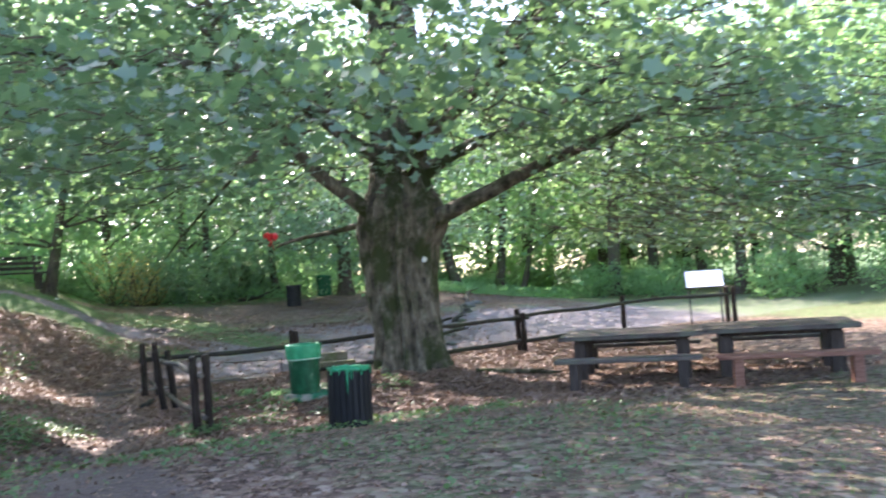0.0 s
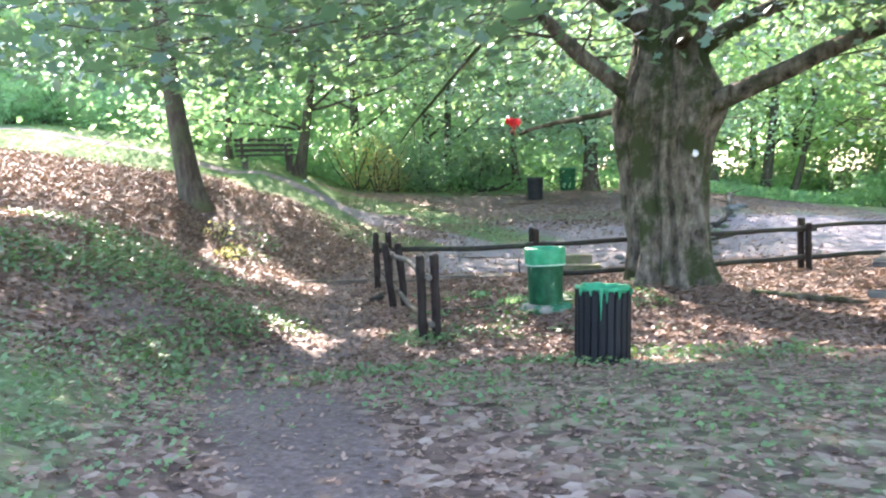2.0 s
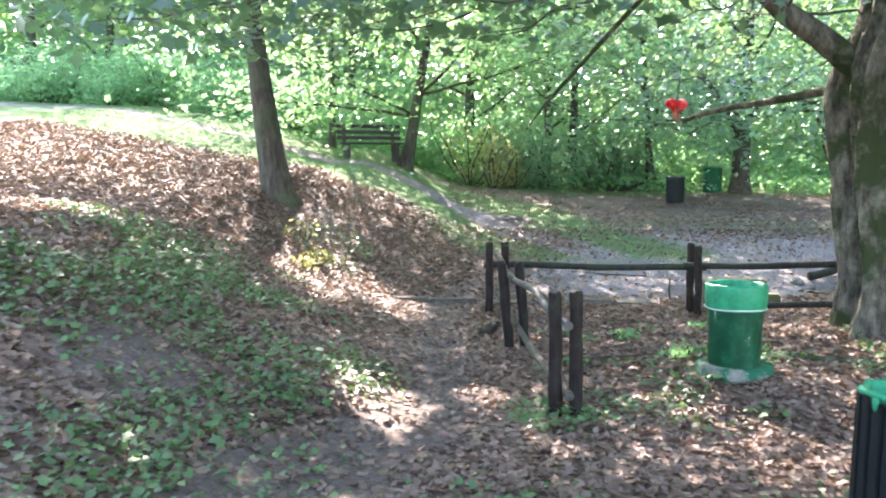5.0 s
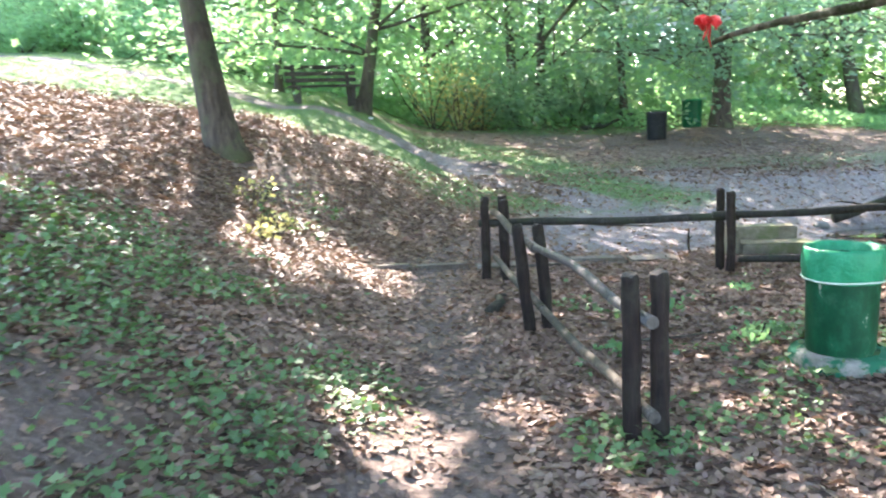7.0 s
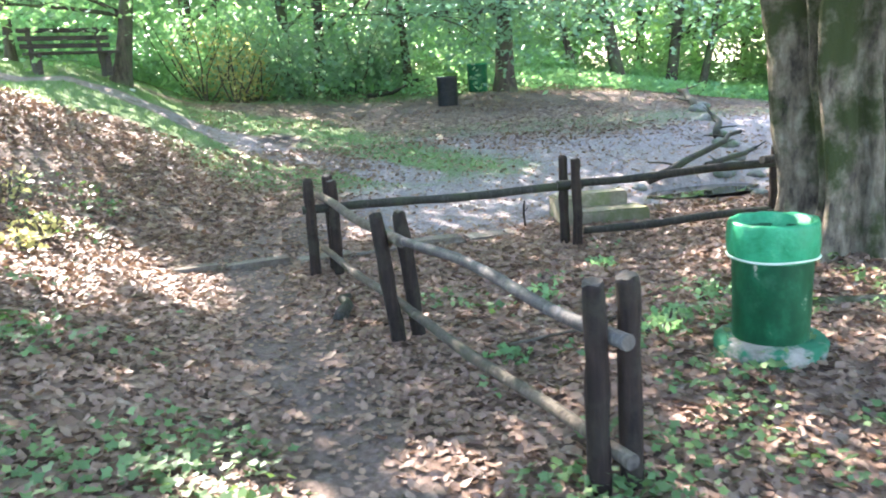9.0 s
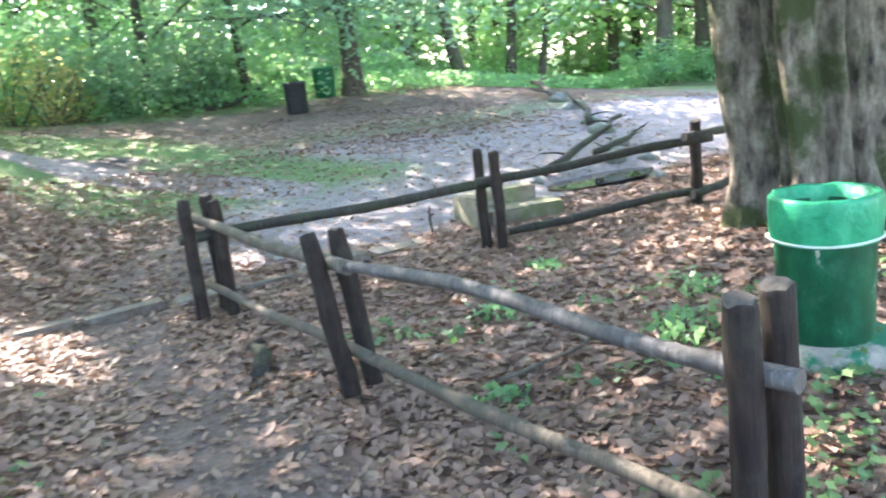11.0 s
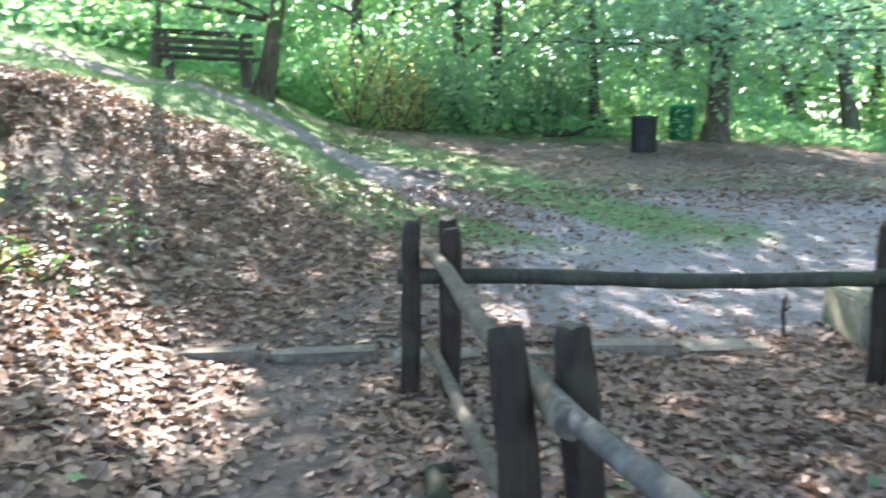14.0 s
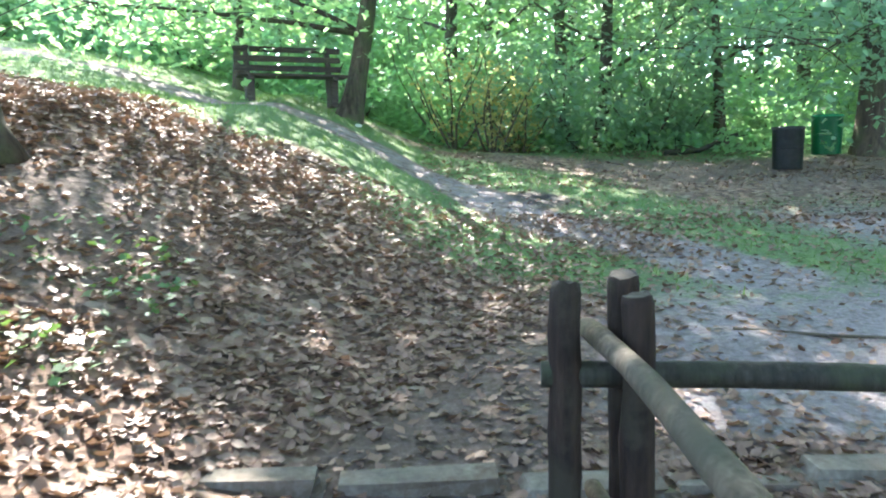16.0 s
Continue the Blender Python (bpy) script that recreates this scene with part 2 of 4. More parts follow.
def ground_material():
    """Soil, leaf litter, turf and grey gravel, blended by the masks of the sheet and broken up by noise."""
    m, n, l, b = material("woodland_ground", 0.95)
    v = coords(n, l, (1, 1, 1), True)
    fine = noise_tex(n, l, v, 26, 6, 0.7)
    mid = noise_tex(n, l, v, 5.5, 5, 0.65)
    wide = noise_tex(n, l, v, 0.7, 4, 0.6)
    vor = n.new("ShaderNodeTexVoronoi")
    vor.inputs["Scale"].default_value = 13
    l.new(v, vor.inputs["Vector"])
    sep = n.new("ShaderNodeSeparateColor")
    l.new(vor.outputs["Color"], sep.inputs[0])
    litter = ramp(n, l, sep.outputs[0], [(0.0, (0.07, 0.045, 0.033)), (0.4, (0.15, 0.095, 0.068)), (0.75, (0.24, 0.16, 0.118)), (1.0, (0.35, 0.265, 0.2))])
    litter = mix(n, l, 1.0, litter, ramp(n, l, mid, [(0.3, (0.55, 0.55, 0.55)), (0.65, (1, 1, 1))]), "MULTIPLY")
    soil = ramp(n, l, fine, [(0.3, (0.085, 0.06, 0.048)), (0.55, (0.155, 0.113, 0.092)), (0.75, (0.235, 0.18, 0.15))])
    soil = mix(n, l, 0.7, soil, ramp(n, l, wide, [(0.35, (0.6, 0.6, 0.6)), (0.65, (1, 1, 1))]), "MULTIPLY")
    grav = ramp(n, l, fine, [(0.3, (0.13, 0.112, 0.11)), (0.5, (0.215, 0.187, 0.187)), (0.75, (0.33, 0.29, 0.29))])
    grav = mix(n, l, 0.5, grav, ramp(n, l, mid, [(0.35, (0.55, 0.53, 0.51)), (0.65, (1, 1, 1))]), "MULTIPLY")
    turf = ramp(n, l, fine, [(0.3, (0.05, 0.08, 0.03)), (0.5, (0.085, 0.135, 0.048)), (0.75, (0.135, 0.195, 0.075))])
    at = n.new("ShaderNodeAttribute")
    at.attribute_name = "cover"
    cov = n.new("ShaderNodeSeparateColor")
    l.new(at.outputs["Color"], cov.inputs[0])

    def edge(mask, other, width=0.22):
        d = calc(n, l, "ADD", mask, calc(n, l, "MULTIPLY", calc(n, l, "SUBTRACT", other, 0.5), 1.5))
        r = n.new("ShaderNodeMapRange")
        r.inputs[1].default_value, r.inputs[2].default_value = 0.5 - width, 0.5 + width
        l.new(d, r.inputs[0])
        return r.outputs[0]
    c = mix(n, l, edge(cov.outputs[2], mid), litter, soil)
    c = mix(n, l, edge(cov.outputs[1], mid, 0.35), c, grav)
    c = mix(n, l, edge(cov.outputs[0], mid, 0.3), c, turf)
    c = mix(n, l, edge(at.outputs["Alpha"], mid, 0.3), c, (0.028, 0.025, 0.026))
    l.new(c, b.inputs["Base Color"])
    h = calc(n, l, "ADD", calc(n, l, "MULTIPLY", fine, 0.6), vor.outputs["Distance"])
    bump(n, l, b, h, 0.8, 0.03)
    return m


M_GROUND = ground_material()
mw, nw, lw, bw = material("still_water", 0.04)
bw.inputs["Base Color"].default_value = (0.03, 0.035, 0.03, 1)
bw.inputs["Specular IOR Level"].default_value = 1.0
bump(nw, lw, bw, noise_tex(nw, lw, coords(nw, lw), 3), 0.06, 0.02)
M_WATER = mw

# ---- geometry helpers ----
from mathutils.bvhtree import BVHTree

rng = np.random.default_rng(7)


def empty(name, at=(0, 0, 0), rz=0.0, **tags):
    ob = new(name)
    ob.matrix_basis = pose(*at, 0, 0, rz)
    ob.empty_display_size = 0.1
    return tagged(ob, **tags)


def mesh_of(name, verts, faces, mat, smooth=True):
    me = bpy.data.meshes.new(name)
    me.from_pydata([tuple(v) for v in verts], [], faces)
    for m in (mat if isinstance(mat, (list, tuple)) else [mat]):
        me.materials.append(m)
    if smooth:
        me.polygons.foreach_set("use_smooth", [True] * len(me.polygons))
    me.update()
    return me


def part(name, geo, mat, parent=None, label="", smooth=False):
    """Links verts and faces (or a bmesh) as one mesh object under a thing."""
    if isinstance(geo, bmesh.types.BMesh):
        me = bpy.data.meshes.new(name)
        geo.to_mesh(me)
        geo.free()
        me.materials.append(mat)
        if smooth:
            me.polygons.foreach_set("use_smooth", [True] * len(me.polygons))
    elif isinstance(geo, bpy.types.Mesh):
        me = geo
    else:
        me = mesh_of(name, geo[0], geo[1], mat, smooth)
    ob = new(name, me)
    ob.parent = parent
    return tagged(ob, label=label)


def box(cx, cy, cz, sx, sy, sz, bevel=0.01, rough=0.0, seed=0):
    """A bevelled block centred at c, its corners a little worn."""
    bm = bmesh.new()
    bmesh.ops.create_cube(bm, size=1)
    for v in bm.verts:
        v.co = Vector((v.co.x * sx, v.co.y * sy, v.co.z * sz))
    bmesh.ops.bevel(bm, geom=bm.edges[:], offset=bevel, segments=2, affect="EDGES")
    r = random.Random(seed)
    for v in bm.verts:
        v.co += Vector((cx, cy, cz)) + Vector((r.uniform(-1, 1), r.uniform(-1, 1), r.uniform(-1, 1))) * rough
    return bm


def tube(points, radii, sides=8, wobble=0.0, seed=0, caps=True, flat=1.0):
    """Verts and faces of a tapered round beam along points."""
    r = random.Random(seed)
    pts = [Vector(p) for p in points]
    verts, faces = [], []
    up = Vector((0, 0, 1))
    for i, p in enumerate(pts):
        d = (pts[min(i + 1, len(pts) - 1)] - pts[max(i - 1, 0)]).normalized()
        a = d.cross(up if abs(d.z) < 0.9 else Vector((1, 0, 0))).normalized()
        b = a.cross(d).normalized()
        for k in range(sides):
            w = 2 * math.pi * k / sides
            s = radii[i] * (1 + r.uniform(-wobble, wobble))
            verts.append(p + (a * math.cos(w) + b * math.sin(w) * flat) * s)
    n = len(pts)
    for i in range(n - 1):
        for k in range(sides):
            k2 = (k + 1) % sides
            faces.append((i * sides + k, i * sides + k2, (i + 1) * sides + k2, (i + 1) * sides + k))
    if caps:
        faces.append(tuple(range(sides - 1, -1, -1)))
        faces.append(tuple((n - 1) * sides + k for k in range(sides)))
    return verts, faces


def join(*geos):
    verts, faces = [], []
    for v, f in geos:
        o = len(verts)
        verts += list(v)
        faces += [tuple(i + o for i in q) for q in f]
    return verts, faces


def bowed(a, b, n, sag, seed=0):
    """Points from a to b with a slight natural bend."""
    r = random.Random(seed)
    a, b = Vector(a), Vector(b)
    ph, out = r.uniform(0, 6), []
    for i in range(n):
        u = i / (n - 1)
        p = a.lerp(b, u)
        p += Vector((math.sin(ph + 5 * u), math.cos(ph + 4 * u), math.sin(ph * 2 + 6 * u))) * sag * math.sin(math.pi * u)
        out.append(p)
    return out


QUAD_LEAF = (np.array([(0, -0.5, 0), (0.3, 0, 0.06), (0, 0.5, 0), (-0.3, 0, 0.06)]), [(0, 1, 2), (0, 2, 3)])
LOBED_LEAF = (np.array([(0, -0.5, 0), (0.26, -0.42, 0.02), (0.22, -0.2, 0.02), (0.52, -0.02, 0.07), (0.24, 0.1, 0.02), (0, 0.5, -0.05),
                        (-0.24, 0.1, 0.02), (-0.52, -0.02, 0.07), (-0.22, -0.2, 0.02), (-0.26, -0.42, 0.02)]),
              [(0, 1, 2, 8, 9), (2, 3, 4), (8, 6, 7), (2, 4, 5, 6, 8)])
CURLED_LEAF = (np.array([(0, -0.5, 0.1), (0.33, -0.1, 0.16), (0.2, 0.3, 0.1), (0, 0.5, 0.2), (-0.24, 0.26, 0.02), (-0.3, -0.15, 0.14), (0, 0, 0)]),
               [(0, 1, 6), (1, 2, 6), (2, 3, 6), (3, 4, 6), (4, 5, 6), (5, 0, 6)])
BLADE = (np.array([(-0.06, 0, 0), (0.06, 0, 0), (0.035, 0.08, 0.55), (-0.035, 0.08, 0.55), (0, 0.3, 1.0)]), [(0, 1, 2, 3), (3, 2, 4)])


def scatter_mesh(name, kind, centres, sizes, tilt, mat, spin=None, upright=False, seed=1):
    """One mesh of many small leaves at centres, each turned at random."""
    g = np.random.default_rng(seed)
    tv, tf = kind
    c = np.asarray(centres, float)
    n = len(c)
    if n == 0:
        return None
    rz = g.uniform(0, 2 * np.pi, n) if spin is None else spin
    rx = g.normal(0, tilt, n)
    ry = g.normal(0, tilt, n)
    p = np.repeat(tv[None], n, 0) * np.asarray(sizes, float).reshape(-1, 1, 1)
    p = p * g.uniform(0.85, 1.15, (n, 1, 3))

    def turn(p, a, i, j):
        ca, sa = np.cos(a)[:, None], np.sin(a)[:, None]
        x, y = p[..., i].copy(), p[..., j].copy()
        p[..., i], p[..., j] = x * ca - y * sa, x * sa + y * ca
    turn(p, rx, 1, 2)
    turn(p, ry, 0, 2)
    turn(p, rz, 0, 1)
    p += c[:, None]
    k = len(tv)
    me = bpy.data.meshes.new(name)
    loops = np.concatenate([np.array(f) for f in tf])
    per = len(loops)
    allv = (loops[None] + (np.arange(n) * k)[:, None]).ravel()
    lens = np.array([len(f) for f in tf])
    starts = np.concatenate([[0], np.cumsum(lens)[:-1]])
    me.vertices.add(n * k)
    me.vertices.foreach_set("co", p.astype(np.float32).ravel())
    me.loops.add(n * per)
    me.loops.foreach_set("vertex_index", allv.astype(np.int32))
    me.polygons.add(n * len(tf))
    me.polygons.foreach_set("loop_start", (starts[None] + (np.arange(n) * per)[:, None]).ravel().astype(np.int32))
    me.update(calc_edges=True)
    me.validate()
    me.materials.append(mat)
    return me


# ---- the ground ----
def ss(a, b, x):
    u = np.clip((x - a) / (b - a), 0, 1)
    return u * u * (3 - 2 * u)


def base_height(x, y):
    """Yard, rise behind it, hump where the walk starts, and the bank."""
    x, y = np.asarray(x, float), np.asarray(y, float)
    near = 0.52 * ss(10.6, 6.4, y) * ss(9, 3, x)
    rise = 0.115 * np.clip(y - 17, 0, 16) * (1 - 0.75 * ss(11, 24, x))
    d = -0.45 + 0.95 * ss(8.5, 11.5, y) + 1.35 * ss(17, 22, y) - x
    bank = 0.43 * ((d + np.sqrt(d * d + 0.09)) / 2 - 0.03)
    bank = bank - np.maximum(0, bank - 1.5) * 0.6
    bank = bank - np.maximum(0, bank - 2.6) * 0.8
    shelf = 1.13 + 0.06 * np.clip(-0.55 - x, 0, 1.2) + 0.34 * np.clip(-1.75 - x, 0, 8)     # level ground round the park bench
    bank = bank + (np.minimum(bank, shelf) - bank) * ss(22.5, 26.5, y)
    dip = 0.16 * np.exp(-(((x - 8.0) / 1.0) ** 2 + ((y - 17.95) / 0.55) ** 2) ** 2)
    mound = 0.17 * np.exp(-(((x - 3.7) / 1.0) ** 2 + ((y - 12.2) / 0.9) ** 2) ** 1.5) + 0.25 * np.exp(-(((x - 6.1) ** 2 + (y - 13.6) ** 2) / 2.6))
    crown = 0.2 * np.exp(-((x - 1) / 3) ** 2 - ((y - 28.6) / 4.2) ** 2)
    return -0.14 + near + rise + bank - dip + crown + mound


def lumps(x, y):
    return 0.02 * np.sin(2.1 * x + 1.3 * np.sin(1.7 * y)) * np.sin(1.9 * y + 0.8 * x) + 0.012 * np.sin(5.3 * x + 2 * np.sin(3.1 * y)) * np.sin(4.7 * y)


def height(x, y):
    return base_height(x, y) + lumps(x, y)


def h1(x, y):
    return float(height(x, y))


def along(x, y, pts):
    """Distance to a polyline."""
    best = np.full(np.shape(x), 1e9)
    for (ax, ay), (bx, by) in zip(pts, pts[1:]):
        dx, dy = bx - ax, by - ay
        u = np.clip(((x - ax) * dx + (y - ay) * dy) / (dx * dx + dy * dy), 0, 1)
        best = np.minimum(best, np.hypot(x - ax - u * dx, y - ay - u * dy))
    return best


TRAIL = [(4.3, 20.6), (2.75, 23.2), (1.95, 25.1), (0.9, 26.2), (-0.3, 26.7), (-2.2, 26.9), (-4.5, 27.5), (-9, 29.5), (-14, 31)]
TREAD = [(0.2, -3), (0.6, 3), (0.5, 5.6), (0.2, 7.0), (-0.1, 8.3), (-0.2, 9.4), (0.55, 10.7), (0.95, 12.5), (0.95, 15), (1.1, 17.2), (2.4, 19.0)]


def covers(x, y):
    """Turf, gravel and bare-soil masks."""
    wob = 0.5 * np.sin(0.9 * x + 0.5 * y) + 0.4 * np.sin(1.7 * y - 0.6 * x)
    trail = along(x, y, TRAIL)
    gravel = np.maximum(0.62 * ss(0.8, 0.35, trail + 0.1 * wob), ss(17.1, 17.8, y + 0.15 * wob) * ss(24.6, 20.8, y + 0.6 * wob - 0.12 * (x - 4)) * ss(1.3, 2.9, x - 0.28 * (y - 17)))
    soil = ss(0.6, 0.2, along(x, y, TREAD) + 0.12 * wob) * 0.9
    soil = np.maximum(soil, 0.8 * ss(24.4, 27.4, y + 0.5 * wob) * ss(31, 29, y) * ss(3.8, 5.2, x - 0.2 * wob) * ss(30, 20, x))
    soil = np.maximum(soil, 0.95 * np.exp(-((x - 3.0) ** 2 / 0.3 + (y - 24.5) ** 2 / 0.45)))
    soil = np.maximum(soil, np.exp(-(((x + 1.35) / 0.55) ** 2 + ((y - 10.6) / 0.75) ** 2)))
    soil = np.maximum(soil, 0.9 * np.exp(-(((x + 1.0) / 0.75) ** 2 + ((y - 19.1) / 1.2) ** 2)))
    turf = ss(22.1, 23.2, y + 0.3 * wob - 0.3 * np.clip(-0.5 - x, -1.5, 0)) * ss(0.2, -0.8, x)
    turf = np.maximum(turf, ss(3.4, 1.6, trail + 0.25 * wob) * ss(22.6, 24.2, y))
    turf = np.maximum(turf, 0.8 * ss(3.0, 1.5, trail + 0.2 * wob) * ss(19.0, 21.0, y))
    turf = np.maximum(turf, ss(28.5, 30.5, y + 0.4 * wob) * 0.95)
    turf = np.maximum(turf, 0.42 * ss(22, 23.6, y + 0.6 * wob) * ss(26, 23.8, y) * ss(3, 5, x))
    turf = np.maximum(turf, 0.34 * ss(9.2, 7.8, y + 0.3 * wob) * ss(0.7, 1.5, along(x, y, TREAD)))
    turf = np.maximum(turf, 0.75 * ss(-0.2, -1.2, x) * ss(8.2, 6.8, y))
    turf = np.maximum(turf, 0.6 * ss(17.5, 20, x))
    turf *= (1 - 0.95 * ss(0.65, 0.4, trail)) * (1 - 0.95 * np.exp(-((x - 3.0) ** 2 / 0.3 + (y - 24.5) ** 2 / 0.45)))
    return turf, gravel, soil


def spaced(lo, a, b, hi, fine):
    mid = np.arange(a, b + fine / 2, fine)
    steps = np.cumsum(fine * 1.22 ** np.arange(1, 40))
    left = a - steps[steps < a - lo]
    right = b + steps[steps < hi - b]
    return np.concatenate([[lo], left[::-1], mid, right, [hi]])


gx, gy = spaced(-600, -6, 16, 600, 0.13), spaced(-600, -1.5, 31, 600, 0.13)
GX, GY = np.meshgrid(gx, gy)
far = np.maximum(np.abs(GX) - 60, np.abs(GY) - 80)
GZ = height(GX, GY) * np.where(far > 0, np.exp(-np.maximum(far, 0) / 60), 1)
nx, ny = len(gx), len(gy)
idx = np.arange(nx * ny).reshape(ny, nx)
quads = np.stack([idx[:-1, :-1], idx[:-1, 1:], idx[1:, 1:], idx[1:, :-1]], -1).reshape(-1, 4)
gme = bpy.data.meshes.new("ground")
gme.from_pydata(np.stack([GX, GY, GZ], -1).reshape(-1, 3).tolist(), [], quads.tolist())
gme.polygons.foreach_set("use_smooth", [True] * len(gme.polygons))
ca = gme.color_attributes.new("cover", "FLOAT_COLOR", "POINT")
cv = np.ones((nx * ny, 4), np.float32)
for i, mask in enumerate(covers(GX, GY)):
    cv[:, i] = mask.ravel()
burnt = 0.95 * np.exp(-((GX - 3.0) ** 2 / 0.2 + (GY - 24.5) ** 2 / 0.3))
cv[:, 3] = burnt.ravel()
ca.data.foreach_set("color", cv.ravel())
gme.materials.append(M_GROUND)
tagged(new("ground", gme), "brown woodland ground with leaf litter, grass and grey path", "ground", kind="structure")

# ---- trees ----
TREE_CENTRE = (6.12, 13.62)


def fluted_trunk(x, y, profile, flutes, seed, sides=56):
    """A thick old trunk: profile is rows of (height, radius, dx, dy); flutes and root flare swell it."""
    g = random.Random(seed)
    ph = [g.uniform(0, 6.28) for _ in range(6)]
    zs = np.array([p[0] for p in profile])
    z0 = h1(x, y)
    rows = 80
    verts, faces = [], []
    for i in range(rows):
        z = zs[0] + (zs[-1] - zs[0]) * (i / (rows - 1)) ** 1.3
        r, dx, dy = (np.interp(z, zs, [p[j] for p in profile]) for j in (1, 2, 3))
        for k in range(sides):
            w = 2 * math.pi * k / sides
            f = 1 + flutes * (0.55 * abs(math.sin(2.5 * w + ph[0] + 0.15 * z)) + 0.3 * math.cos(7 * w + ph[1] + 0.3 * z) - 0.2)
            flare = 1 + 0.3 * math.exp(-max(z, 0) / 0.28) * (0.5 + 0.5 * math.cos(5 * w + ph[2]))
            for gw, gd in ((172, 0.14), (195, 0.24), (214, 0.1), (228, 0.2), (248, 0.26), (268, 0.14), (290, 0.2)):
                off = (math.degrees(w) - gw + 4 * math.sin(1.1 * z + gw)) / 5.5
                f -= gd * math.exp(-off * off) * (1 - 0.5 * ss(2.2, 3.5, z))
            nz = noise.noise(Vector((math.cos(w) * 2.4, math.sin(w) * 2.4, z * 1.2 + seed)))
            nz2 = noise.noise(Vector((math.cos(w) * 9, math.sin(w) * 9, z * 2.2 + seed))) + 0.6 * noise.noise(Vector((math.cos(w) * 22, math.sin(w) * 22, z * 5 + seed)))
            rr = r * f * flare * (1 + 0.10 * nz + 0.05 * nz2)
            verts.append((dx + rr * math.cos(w), dy + rr * math.sin(w), z))
    for i in range(rows - 1):
        for k in range(sides):
            k2 = (k + 1) % sides
            faces.append((i * sides + k, i * sides + k2, (i + 1) * sides + k2, (i + 1) * sides + k))
    return verts, faces, z0


def limb(start, way, length, r0, r1, seed, n=12, bend=0.25, droop=0.0):
    """A crooked limb: points and radii."""
    g = random.Random(seed)
    p, d = Vector(start), Vector(way).normalized()
    pts, rad = [p.copy()], [r0]
    for i in range(1, n):
        d = (d + Vector((g.uniform(-1, 1), g.uniform(-1, 1), g.uniform(-0.7, 0.7) - droop)) * bend).normalized()
        p = p + d * (length / (n - 1))
        pts.append(p.copy())
        rad.append(r0 + (r1 - r0) * (i / (n - 1)) ** 0.8)
    return pts, rad


def spray_points(ends, per, spread, g, flat=0.35):
    """Leaf places scattered round twig ends, in flattish sprays."""
    e = np.repeat(np.asarray(ends), per, 0)
    return e + g.normal(0, 1, e.shape) * np.array([spread, spread, spread * flat])


# shafts of sun that come through gaps in the leaves
SHAFTS = [(-0.88, 15.9, 0.45, 0.6), (-0.53, 17.8, 0.44, 0.22), (0.2, 16.4, 0.0, 0.55), (-3.75, 14.8, 1.5, 0.6), (0.34, 11.5, 0.0, 0.45), (2.6, 17.9, 0.0, 0.22), (1.2, 11.9, -0.1, 0.25),
          (3.6, 8.4, 0.1, 0.45), (0.25, 16.7, 0.0, 0.5), (-1.17, 23.0, 1.87, 0.28), (-0.67, 17.2, 0.38, 0.28), (0.0, 17.1, 0.1, 0.35), (-0.2, 16.7, 0.17, 0.45)]


def thinned(p):
    """Leaves left standing outside the sun shafts."""
    keep = np.ones(len(p), bool)
    s = np.array(to_sun)
    for x, y, z, r in SHAFTS:
        q = p - np.array([x, y, z])
        d = np.linalg.norm(q - (q @ s)[:, None] * s, axis=1)
        keep &= d > r * (0.75 + 0.5 * np.sin(3 * p[:, 0] + 2 * p[:, 2]) ** 2)
    return p[keep]


